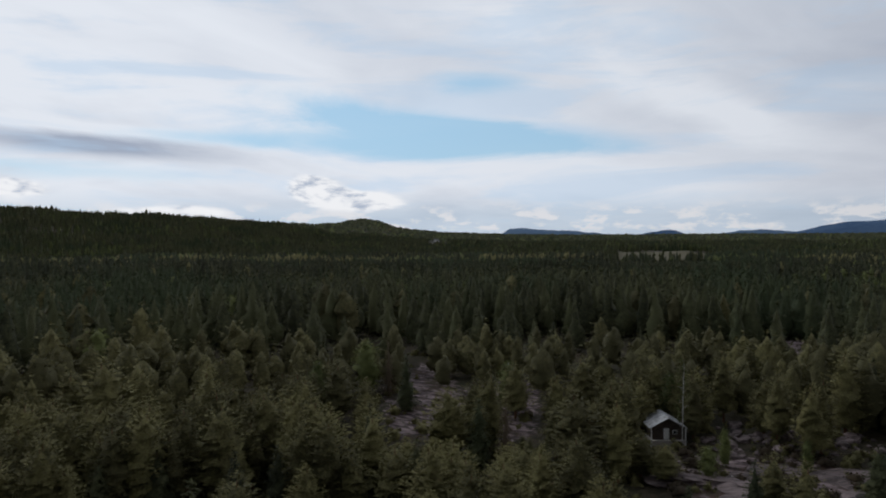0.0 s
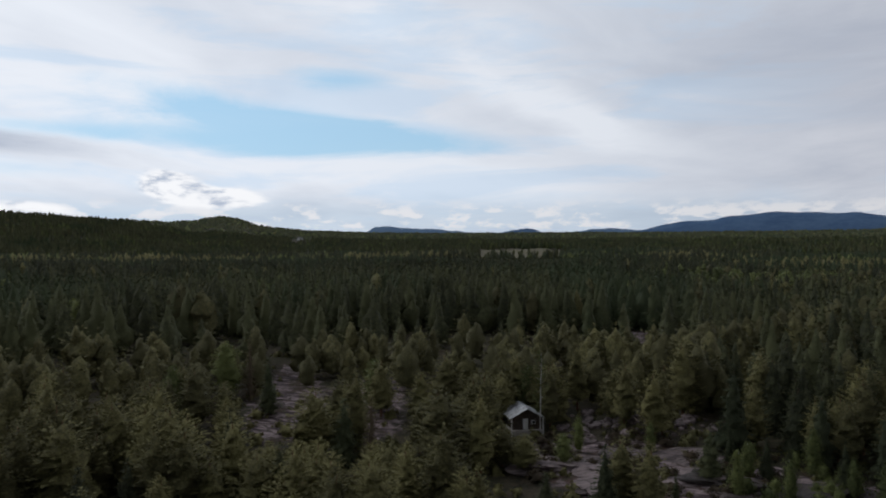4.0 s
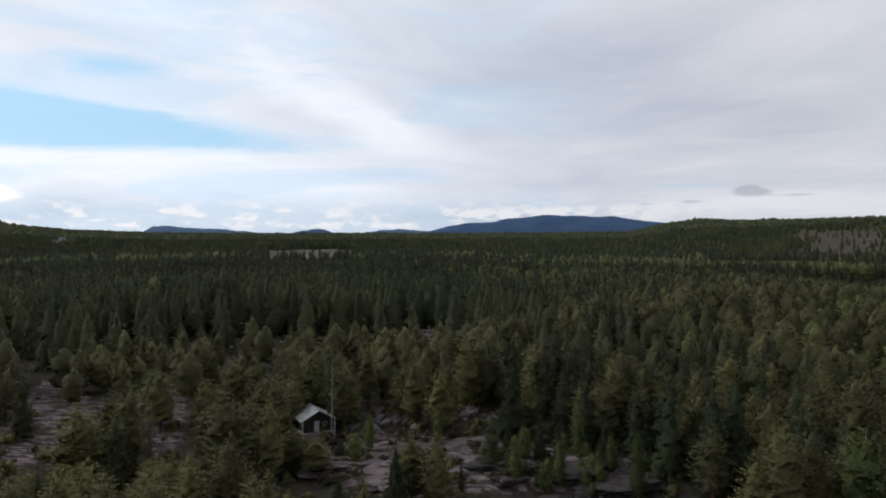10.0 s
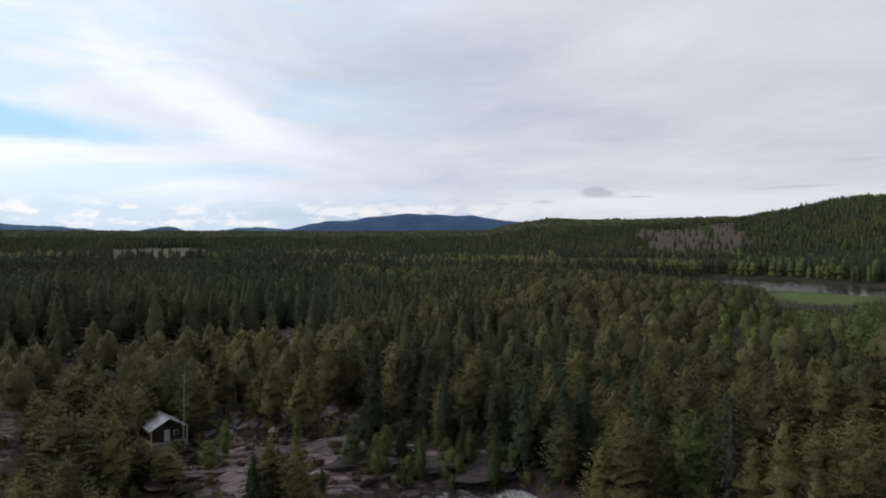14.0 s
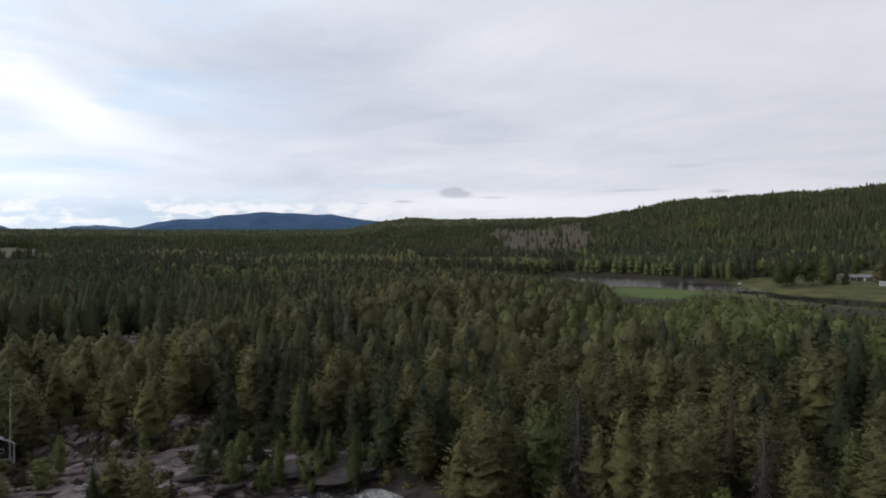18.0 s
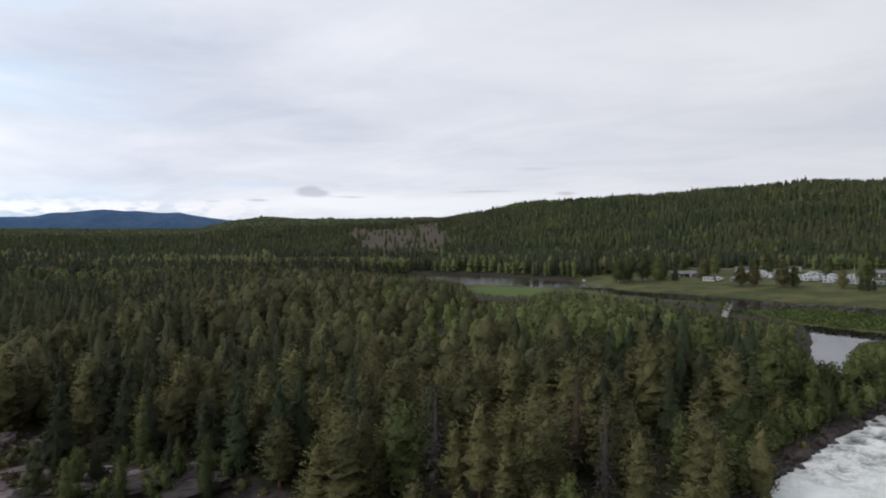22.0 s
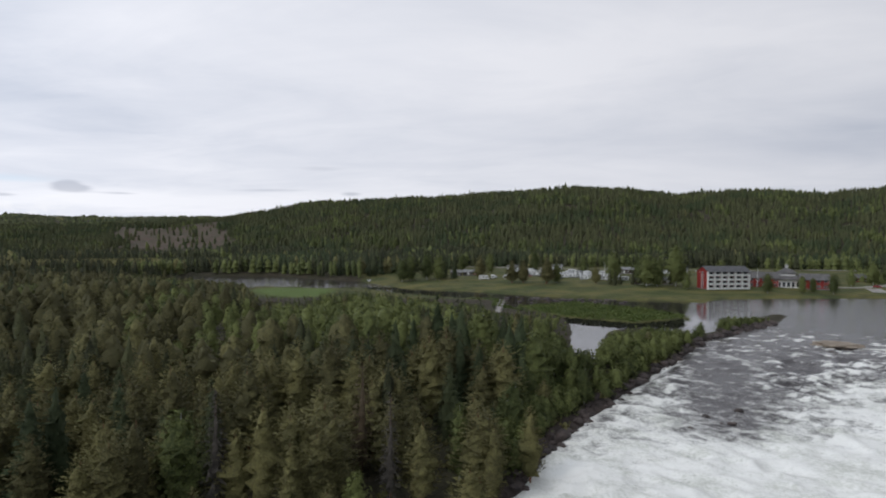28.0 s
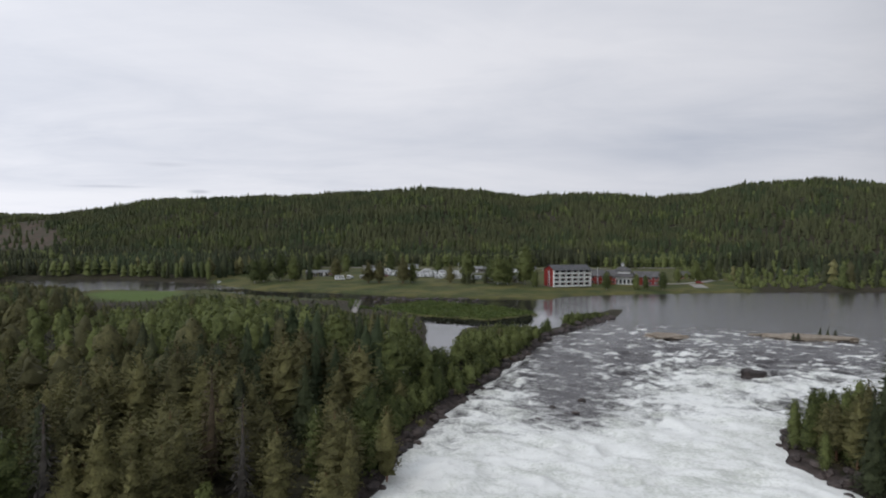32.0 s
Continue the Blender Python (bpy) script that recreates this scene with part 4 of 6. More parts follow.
SPRUCES = [(-26.4, 100, 9, 2.5), (-22.4, 101, 9, 2.9), (-13.4, 95, 10, 2.6), (-3.1, 140, 11, 2.8), (2.9, 112, 11, 3.2), (19.4, 89, 7, 2.2), (32, 110, 8, 2.3), (46.1, 111, 15, 3.1),
           (49.3, 108, 16, 3.7), (50.9, 110, 17, 2.7), (61.6, 108, 15, 2.6), (75.5, 113, 17, 2.6), (80.6, 123, 15, 3.2)]
BIRCHES = [(-6.3, 154, 12, 3.1), (20.8, 111, 5, 1.5), (43.7, 104, 10, 1.7), (47.3, 86, 8, 2.6), (59.3, 98, 14, 4), (72.9, 87, 11, 2.5), (81.4, 104, 12, 1.7), (85.8, 122, 11, 3)]
CHOSEN = [(k, *row) for k, rows in ((1, PINES_WEST + PINES_MID + PINES_EAST), (0, SPRUCES), (2, BIRCHES)) for row in rows]
near_r, near_b, z = np.hypot(x, y), bearing(x, y), ground_height(x, y)
top = np.degrees(np.arctan2(z + 14.5 * tall - 30, near_r))
keep = np.ones(len(x), bool)
for k, b, r, h, w in CHOSEN:
    gx1, gy1 = r * math.sin(radians(b)), r * math.cos(radians(b))
    crown_top = math.degrees(math.atan2(float(ground_height(np.array([gx1]), np.array([gy1]))[0]) + h - 30, r))
    keep &= ~((np.abs(near_b - b) < math.degrees(w / r) + math.degrees(0.6 / r)) & (near_r < r) & (top > crown_top - 2.8))
    keep &= np.hypot(x - gx1, y - gy1) > w * 0.9
x, y, kind_of, tall, wide = x[keep], y[keep], kind_of[keep], tall[keep], wide[keep]
unit_tall, unit_wide = np.array([15.0, 14.0, 13.0]), np.array([2.4, 2.8, 2.4])
rows = np.array(CHOSEN, float)
more_k = rows[:, 0].astype(int)
x, y = np.concatenate([x, rows[:, 2] * np.sin(np.radians(rows[:, 1]))]), np.concatenate([y, rows[:, 2] * np.cos(np.radians(rows[:, 1]))])
kind_of = np.concatenate([kind_of, more_k])
tall, wide = np.concatenate([tall, rows[:, 3] / unit_tall[more_k]]), np.concatenate([wide, rows[:, 4] / unit_wide[more_k]])
z = ground_height(x, y)
near_r = np.hypot(x, y)
rest = np.zeros(len(x), bool)
for k, kind in enumerate(KIND):
    order = [i for i in np.argsort(near_r) if kind_of[i] == k]
    for n, i in enumerate(order):
        if n >= 290:
            rest[i] = True
            continue
        crown, trunk = MODELS[kind][int(rng.integers(len(MODELS[kind])))]
        root = tagged(new(kind + "_tree"), WORDS[kind], "tree", "trees of the near wood")
        root.matrix_basis = pose(x[i], y[i], z[i], 0, 0, rng.random() * 360) @ Matrix.Diagonal((wide[i], wide[i], tall[i], 1))
        if near_r[i] > 92:
            crown = PLAIN_CROWNS[kind][int(rng.integers(len(PLAIN_CROWNS[kind])))]
        part("trunk", trunk, None, root)
        part("crown", crown, None, root)
left_over = (x[rest], y[rest])

# the wood further off, in belts of less and less detail
mid_kinds, small_kinds, far_kinds = tree_kinds(1), tree_kinds(0.5), tree_kinds(0)


def belt(name, label, kinds, x, y, big=1.0, fat=1.0, sink=0.0, lift=0.55):
    kind_of = species(x, y, rng)
    tall, wide = stand(x, y, rng, big)
    z = ground_height(x, y) - sink
    for k, kind in enumerate(KIND):
        s = kind_of == k
        if s.sum() == 0:
            continue
        pick = rng.integers(0, len(kinds[kind]), s.sum())
        v, f, n, tone = spread(kinds[kind], x[s], y[s], z[s], tall[s], wide[s] * fat, rng.random(s.sum()) * 6.283, pick, lift)
        me = tri_mesh(name, v, f, NEEDLES[kind], False, n if lift > 0.2 else None)
        field(me, "tone", tone)
        tagged(new(name + "_" + kind, me), label + " of " + kind, "forest", kind="stuff")


x, y = scatter(152, 340, -38, 128, 5.5, rng)
ok = wooded(x, y, rng)
belt("middle_wood", "dense wood in the valley", mid_kinds, np.concatenate([x[ok], left_over[0]]), np.concatenate([y[ok], left_over[1]]), lift=0.42)
x, y = scatter(340, 500, -38, 128, 5.8, rng)
ok = wooded(x, y, rng)
belt("further_wood", "dense wood on the valley floor", small_kinds, x[ok], y[ok], 1.0, 1.05, lift=0.32)
x, y = scatter(500, 780, -38, 128, 5.4, rng)
ok = wooded(x, y, rng)
belt("valley_wood", "dense wood on the valley floor", far_kinds, x[ok], y[ok], 1.0, 1.1, lift=0.24)
x, y = scatter(780, 2000, -38, 128, 8.6, rng)
ok = wooded(x, y, rng) & (np.hypot(x, y) < np.interp(bearing(x, y), CREST_AZ, CREST_R) + 60)
belt("hill_wood", "dark wood on the hillsides", {k: [cone_crown(rng, 13.5, w, 5, 2, k != "spruce") for w in (2.4, 2.9)] for k in KIND}, x[ok], y[ok], 1.0, 1.12, lift=0.15)
x, y = scatter(2000, 4000, -36, 66, 19.0, rng)
ok = wooded(x, y, rng)
belt("distant_wood", "distant wood to the skyline", {k: [cone_crown(rng, 11.0, w, 5, 1, k != "spruce") for w in (5.0, 6.0)] for k in KIND}, x[ok], y[ok], 0.8, 2.0, lift=0.15)
x, y = scatter(70, 700, 128, 322, 13.0, rng)
ok = wooded(x, y, rng)
belt("wood_behind", "wood on the slope behind", far_kinds, x[ok], y[ok], 1.0, 1.5)


# low undergrowth of the near wood
x, y = scatter(70, 200, -38, 128, 4.3, rng)
d_rock = np.minimum(far_from(ROCKS, x, y), far_from(GLADE, x, y))
ok = (shore(x, y)[0] > 1.5) & ((d_rock > 0) | (rng.random(len(x)) < 0.5)) & (rng.random(len(x)) < np.where(np.hypot(x, y) < 140, 0.9, 0.45))
x, y = x[ok], y[ok]
low_kinds = [tuft_crown(rng, 6, 3, 1.5, 1.3, 0.0, BUSH_SHAPE, 0.75, 0.8, (2, 6)) for _ in range(3)]
size = 0.5 + 0.9 * rng.random(len(x)) ** 2
v, f, n, _ = spread(low_kinds, x, y, ground_height(x, y) - 0.05, size, size * 1.2, rng.random(len(x)) * 6.283, rng.integers(0, 3, len(x)))
tagged(new("undergrowth", tri_mesh("undergrowth", v, f, PINE, False, n)), "low olive undergrowth of young trees and heather", "undergrowth", kind="stuff")


# ---- far mountains, their blue haze put into the colour ----
def mountain(name, label, b0, b1, r, profile, mat):
    """A far range: bearings b0 to b1, its crest given as (share of the way, degrees above level)."""
    us = np.linspace(0, 1, 90)
    crest = np.interp(us, [p[0] for p in profile], [p[1] for p in profile])
    crest = np.convolve(np.pad(crest, 2, mode="edge"), [0.1, 0.2, 0.4, 0.2, 0.1], mode="valid") + 0.14 * (fbm(us * 17, us * 0 + b0, 3, 5) - 0.5)
    rows = []
    for s in (0.0, 0.35, 0.7, 1.0, 1.15):
        rr = r - 500 + 500 * s
        h = 30 + r * np.tan(np.radians(crest))
        hh = -60 + (h + 60) * (s ** 0.8 if s <= 1 else 0.75)
        th = np.radians(b0 + (b1 - b0) * us)
        rows.append(np.stack([rr * np.sin(th), rr * np.cos(th), hh], -1))
    p = np.stack(rows)
    p[1:4, :, 2] += (fbm(p[1:4, :, 0] / 120, p[1:4, :, 1] / 120, 3, 8) - 0.5) * 14 * np.array([1, 1, 0.2])[:, None]
    me, _ = grid_mesh(name, p[:, :, 0], p[:, :, 1], p[:, :, 2])
    me.materials.append(mat)
    return tagged(new(name, me), label, "mountain", kind="structure")


# air haze is put into the base colour, paler for the farthest hills
HAZE_BLUE = surface("far_forest_haze_blue", (0.060, 0.105, 0.190), (0.090, 0.145, 0.235), 0.006, 0.95, 0.03, 0.4, spec=0.0)
HAZE_PALE = surface("farthest_forest_haze_pale", (0.095, 0.150, 0.235), (0.120, 0.180, 0.265), 0.006, 0.95, 0.03, 0.4, spec=0.0)
mountain("backdrop_mesa", "low haze-blue hill with a steep western end", 3.5, 13.5, 4600, [(0, 0.35), (0.13, 0.5), (0.2, 0.93), (0.32, 0.97), (0.5, 0.76), (0.75, 0.68), (1, 0.4)], HAZE_PALE)
mountain("backdrop_knoll", "small rounded haze-blue hill far away", 14.4, 20.6, 4500, [(0, 0.35), (0.22, 0.42), (0.42, 0.62), (0.56, 0.75), (0.66, 0.7), (0.76, 0.42), (1, 0.35)], HAZE_BLUE)
mountain("backdrop_low_hill", "low rounded haze-blue hill far away", 20.5, 28.0, 4600, [(0, 0.35), (0.16, 0.42), (0.35, 0.66), (0.5, 0.71), (0.75, 0.62), (0.92, 0.42), (1, 0.4)], HAZE_PALE)
mountain("backdrop_range", "long haze-blue mountain range on the skyline", 26.0, 48.5, 4400, [(0, 0.38), (0.06, 0.6), (0.10, 0.92), (0.185, 1.24), (0.28, 1.27), (0.31, 1.52), (0.40, 1.70), (0.46, 1.88), (0.56, 1.77), (0.65, 1.66), (0.70, 1.72), (0.76, 1.45), (0.82, 1.3), (1, 1.0)], HAZE_BLUE)


# ---- stones ----
STONE = surface("pinkish_grey_rock", (0.056, 0.044, 0.042), (0.270, 0.212, 0.205), 0.30, 0.85, 1.6, 0.55, bump=0.25, bump_scale=1.2, each=0.6, stretch=(0.45, 1.5, 1.5))
DARK_STONE = surface("wet_dark_rock", (0.030, 0.024, 0.022), (0.095, 0.072, 0.064), 0.5, 0.7, 2.5, 0.5, bump=0.2, bump_scale=1.8, each=0.7, spec=0.4)
SAND_STONE = surface("pale_brown_rock", (0.20, 0.16, 0.12), (0.36, 0.30, 0.24), 0.25, 0.9, 1.5, 0.5, bump=0.2, bump_scale=1.2)


def boulder_mesh(name, seed, mat, sx=1.0, sy=1.0, sz=0.7, rough=0.35, level=2, cut=0.0):
    """A worn, irregular stone about a metre in half-length; cut flattens its top."""
    bm = bmesh.new()
    bmesh.ops.create_icosphere(bm, subdivisions=level, radius=1.0)
    for v in bm.verts:
        p = v.co * 1.1 + Vector((seed * 7.3, seed * 3.1, seed * 1.7))
        k = 1 + rough * noise.noise(p) + 0.5 * rough * noise.noise(p * 2.3)
        v.co = Vector((v.co.x * sx * k, v.co.y * sy * k, v.co.z * sz * k))
        if cut and v.co.z > cut:
            v.co.z = cut + (v.co.z - cut) * 0.2
    me = bpy.data.meshes.new(name)
    bm.to_mesh(me)
    bm.free()
    me.materials.append(mat)
    return me


def polar(b, r):
    return r * math.sin(radians(b)), r * math.cos(radians(b))


def at_ground(x, y):
    return float(ground_height(np.array([x]), np.array([y]))[0])


GREY_STONES = [boulder_mesh("boulder", k, STONE, 1.0, 0.8 + 0.08 * k, 0.6, 0.5) for k in range(4)]
DARK_STONES = [boulder_mesh("boulder", 10 + k, DARK_STONE, 1.0, 0.75 + 0.08 * k, 0.65, 0.5) for k in range(4)]
srng = np.random.default_rng(11)


def strew(meshes, n, x, y, size, label, group, lift=0.15):
    for _, px, py, sz in zip(range(n), x, y, size):
        ob = tagged(new("boulder", meshes[int(srng.integers(len(meshes)))]), label, "boulder", group)
        ob.matrix_basis = pose(px, py, at_ground(px, py) + lift * sz, srng.normal(0, 12), srng.normal(0, 12), srng.random() * 360) @ Matrix.Diagonal((sz, sz, sz, 1))


SCRUB = []
# a talus of grey boulders under the wood above the slabs
for b, r in zip(srng.uniform(33, 46, 34), srng.uniform(104, 122, 34)):
    SCRUB.append(polar(b, r))
n = 85
strew(GREY_STONES, n, srng.uniform(44, 74, n), srng.normal(118, 4.0, n), 0.45 + 1.1 * srng.random(n) ** 2.2,
      "angular pinkish-grey boulder below the pines", "boulders above the slabs")
# dark boulders along the river's wooded bank
along = np.array(RIVER[:8], float)
for k in range(7):
    n = int(np.hypot(*(along[k + 1] - along[k])) * 1.15)
    t = srng.random(n)[:, None]
    p = along[k] * (1 - t) + along[k + 1] * t
    p = p + np.array([0.45, 0.9]) * srng.normal(0.7, 1.1, n)[:, None]
    strew(DARK_STONES, n, p[:, 0], p[:, 1], 0.5 + 1.0 * srng.random(n) ** 1.6, "wet dark boulder on the bank of the rapids", "boulders along the rapids")
n = 46
strew(DARK_STONES, n, srng.uniform(98, 142, n), np.interp(srng.uniform(98, 142, n), [98, 112, 127, 142], [-64, -61, -68, -96]) - 1.0 + srng.normal(0, 1.3, n),
      0.5 + 1.0 * srng.random(n), "wet dark boulder on the bank of the rapids", "boulders along the rapids")
# rocks that break the surface of the rapids
for px, py, sz in ((143, -27, 0.9), (139, -31, 0.8), (147, -34, 1.0), (136, -23, 0.6), (141, -22, 0.5), (133, -37, 0.6), (139, -29, 0.5)):
    ob = tagged(new("river_rock", DARK_STONES[int(srng.integers(4))]), "wet dark rock breaking the white water", "rock", "rocks in the rapids")
    ob.matrix_basis = pose(px, py, float(water_level(px, py)) + 0.15, 0, 0, srng.random() * 360) @ Matrix.Diagonal((sz, sz, sz, 1))

# worn bedrock slabs by the falls
SLABS = [(42, 112, 7, 4.5, 10), (50, 108, 8, 4, -14), (57, 103, 7, 5, 8), (46, 102, 7, 4.2, 22), (52, 96, 7, 4, -6), (63, 108, 6, 4, -24),
         (42, 95, 6, 4, 30), (60, 94, 6, 3.5, -10), (66, 100, 6, 4, -30), (72, 92, 7, 4, -35), (56, 113, 6, 3.4, -4), (78, 84, 6, 4, -40), (36, 104, 5, 4, 0),
         (66, 89, 5, 3, -20), (73, 84, 5, 3, -30), (58, 87.5, 3, 2, 0), (67.5, 86.5, 3, 2, -25), (61.5, 82, 2, 1.3, 0), (71, 79, 2, 1.4, -35)]
for k, (px, py, lx, ly, turn) in enumerate(SLABS):
    px, py = (0.94 * px, 0.94 * py) if math.hypot(px, py) > 112 else (px, py)
    dark_one = k in (7, 9, 11, 13, 14, 15, 16, 17, 18)
    me = boulder_mesh("slab", 30 + k, DARK_STONE if dark_one else STONE, 1.0, 1.0, 0.6, 0.42, 4, 0.22)
    ob = tagged(new("rock_slab", me), "dark red-brown rock ledge by the falls" if dark_one else "smooth pinkish-grey bedrock slab worn by water", "rock", "bedrock slabs")
    ob.matrix_basis = pose(px, py, at_ground(px, py) - 0.15, srng.normal(0, 4), srng.normal(0, 4), turn + 15) @ Matrix.Diagonal((lx, ly, 2.2 if dark_one else 1.6, 1))

# flat rock islands above the rapids
for px, py, lx, ly, turn, mat, words in ((212, -74, 7.5, 3.8, 78, SAND_STONE, "flat pale brown rock island in the river"),
                                         (209, -119, 13.5, 3.8, 66, SAND_STONE, "long flat pale rock island with a few spruces"),
                                         (161, -78, 3.3, 2.2, 60, DARK_STONE, "dark mossy rock in the rapids")):
    me = boulder_mesh("rock_island", px * 0.37, mat, 1.0, 1.0, 0.8, 0.6, 4, 0.42)
    ob = tagged(new("rock_island", me), words, "rock")
    ob.matrix_basis = pose(px, py, float(water_level(px, py)) + 0.1, 0, 0, turn) @ Matrix.Diagonal((lx, ly, 2.2 if lx > 5 else 4.0, 1))


# ---- single trees and bushes ----
def plant(kind, x, y, height, wide=None, label="", name="", crown_mesh=None, trunk_mesh=None, z=None, group=""):
    crown, trunk = MODELS[kind][int(srng.integers(len(MODELS[kind])))]
    if math.hypot(x, y) > 200:
        crown = PLAIN_CROWNS[kind][int(srng.integers(len(PLAIN_CROWNS[kind])))]
    unit_height = {"spruce": 15.0, "pine": 14.0, "birch": 13.0}[kind]
    t = height / unit_height
    w = wide or t * (0.9 + 0.3 * srng.random())
    root = tagged(new(name or kind + "_tree"), label or WORDS[kind], "tree", group)
    root.matrix_basis = pose(x, y, at_ground(x, y) if z is None else z, 0, 0, srng.random() * 360) @ Matrix.Diagonal((w, w, t, 1))
    part("trunk", trunk_mesh or trunk, None, root)
    part("crown", crown_mesh or crown, None, root)
    return root


v, f = bough_crown(rng, 30, 7, 4, 15.0, 1.7, 0.10, SPRUCE_SHAPE, 0.62, 0.42, 0.20, 0.05, (18, 8), 0.30)
GREY_CROWN = tri_mesh("crown", v, f, DEADWOOD, False, crown_normals(v, 15.0))
v, f = bough_crown(rng, 30, 8, 5, 15.0, 2.2, 0.08, SPRUCE_SHAPE, 0.66, 0.42, 0.20, 0.05, (18, 8), 0.32)
RUST_CROWN = tri_mesh("crown", v, f, RUSTY, False, crown_normals(v, 15.0))
for b, r, h in ((75.7, 96, 15.5), (61.9, 97, 16)):
    plant("spruce", *polar(b, r), h, label="grey half-dead spruce with thin boughs", crown_mesh=GREY_CROWN)
for b, r, h in ((73.4, 108, 17), (5.1, 111, 11), (-4.5, 150, 12)):
    plant("spruce", *polar(b, r), h, label="rust-brown dying spruce in the wood", crown_mesh=RUST_CROWN)
v, f = tuft_crown(rng, 22, 9, 13.0, 1.7, 0.35, ROUND_SHAPE, 0.36, 0.9, None)
THIN_CROWN = tri_mesh("crown", v, f, BIRCH, False, crown_normals(v, 13.0))
for b, r, h in ((18.95, 124, 15.5), (-10.2, 140, 11), (27.6, 119, 5), (22.0, 117, 6)):
    plant("birch", *polar(b, r), h, 0.8 if h > 12 else None, crown_mesh=THIN_CROWN if h > 12 else None, label="tall thin birch with a white trunk" if h > 12 else "")
# young spruces round the slabs
for b, r, h in ((33.4, 117, 7), (34.6, 113, 6), (29.5, 100, 4), (36, 112, 7), (37.5, 113, 6)):
    plant("spruce", *polar(b, r), h)


# leafy bushes along the tongue of land and the shores
def bush_mesh(seed):
    r = np.random.default_rng(seed)
    v, f = tuft_crown(r, 17, 11, 3.4, 1.8, 0.10, BUSH_SHAPE, 0.38, 0.9, (4, 6))
    return tri_mesh("foliage", v, f, BIRCH, False, crown_normals(v, 3.4))


BUSHES = [bush_mesh(k) for k in range(4)]
STEM = tri_mesh("stem", *stem(2.2, 0.06, 5, rng=srng), BARK)


def bush(x, y, size, words="light green alder bush on the river bank"):
    b, r = math.degrees(math.atan2(x, y)), math.hypot(x, y)
    if r > 140 and 86 < b < 107:
        # kept low where the lagoon is seen over them
        room = 30 + r * math.tan(radians(float(np.interp(b, [86, 90.8, 92.3, 93.5, 99.5, 101], [-6.2, -8.4, -7.5, -6.8, -6.9, -5.8])))) - at_ground(x, y)
        room *= 0.72 + 0.36 * srng.random()
        size = min(size, max(0.28, room / 3.9))
    root = tagged(new("bush"), words, "bush", "bushes on the banks")
    root.matrix_basis = pose(x, y, at_ground(x, y), 0, 0, srng.random() * 360) @ Matrix.Diagonal((size, size, size * (0.85 + 0.3 * srng.random()), 1))
    part("stem", STEM, None, root)
    part("foliage", BUSHES[int(srng.integers(4))], None, root)


bx, by = scatter(104, 285, 84, 108, 2.9, srng)
dr, dl = far_from(RIVER, bx, by), far_from(LAGOON, bx, by)
ok = (dr > 1.8) & (dr < 15) & (dl > 1.2) & (far_from(ISLET, bx, by) > 2) & (bx < 268)
ok &= ~((np.hypot(bx, by) > 222) & (np.hypot(bx, by) < 236))
for px, py in zip(bx[ok], by[ok]):
    bush(px, py, (1.0 + 0.75 * srng.random()) * (0.62 if px > 236 else 1.0))
ex, ey = scatter(150, 275, 83, 91.5, 3.2, srng)
dl = far_from(LAGOON, ex, ey)
ok = (dl > 1.0) & (dl < 9) & (far_from(RIVER, ex, ey) > 12)
for px, py in zip(ex[ok], ey[ok]):
    bush(px, py, 1.0 + 0.8 * srng.random(), "light green alder bush by the lagoon")
for px, py in zip(srng.uniform(100, 128, 16), srng.uniform(-84, -68, 16)):
    if far_from(RIVER, np.array([px]), np.array([py]))[0] > 1.5:
        bush(px, py, 0.9 + 0.7 * srng.random())
for b, r, h, kind in ((118.6, 133, 9, "birch"), (119.8, 138, 9.5, "birch"), (121.3, 128, 10, "pine"), (122.6, 124, 12, "pine"), (123.6, 118, 15.5, "spruce"), (124.4, 126, 20, "spruce"),
                      (121.9, 134, 11, "birch"), (123.2, 131, 13, "pine"), (125.5, 120, 18, "spruce"), (120.6, 124, 6.5, "birch")):
    plant(kind, *polar(b, r), h)
for k, (px, py) in enumerate(SCRUB):
    if k % 3:
        bush(px, py, 0.5 + 0.5 * srng.random(), "low olive-green scrub between the rocks")
    else:
        plant("spruce" if k % 2 else "birch", px, py, 3 + 5 * srng.random())
HEATHER = surface("brown_heather", (0.045, 0.034, 0.022), (0.095, 0.070, 0.042), 0.5, 0.9, 3.0, 0.5, each=0.8, island=0.3, thin=0.2)
TUFTS = []
for k in range(3):
    v, f = tuft_crown(np.random.default_rng(70 + k), 9, 9, 1.0, 1.3, 0.0, BUSH_SHAPE, 0.34, 0.7, (3, 7))
    TUFTS.append(tri_mesh("foliage", v, f, HEATHER, False, crown_normals(v, 1.0)))
hb, hr = srng.uniform(17, 37, 150), srng.uniform(103, 128, 150)
for b, r in zip(hb, hr):
    px, py = polar(b, r)
    if far_from(ROCKS, np.array([px]), np.array([py]))[0] < 3 and value_noise(np.array([px / 5]), np.array([py / 5]), 4)[0] > 0.42:
        root = tagged(new("heather"), "brown heather clump between the slabs", "shrub", "heather on the rocks")
        w = 0.5 + 0.7 * srng.random()
        root.matrix_basis = pose(px, py, at_ground(px, py) + 0.3, 0, 0, srng.random() * 360) @ Matrix.Diagonal((w * 1.2, w * 1.2, w, 1))
        part("foliage", TUFTS[int(srng.integers(3))], None, root)
# the small spruces on the long island
for px, py, h in ((205, -111, 2.2), (206, -113, 2.4), (210, -122, 3.4), (211, -125, 3.0), (212, -128, 2.4)):
    plant("spruce", px, py, h, 0.30, "small dark spruce on a rock island", z=0.25)


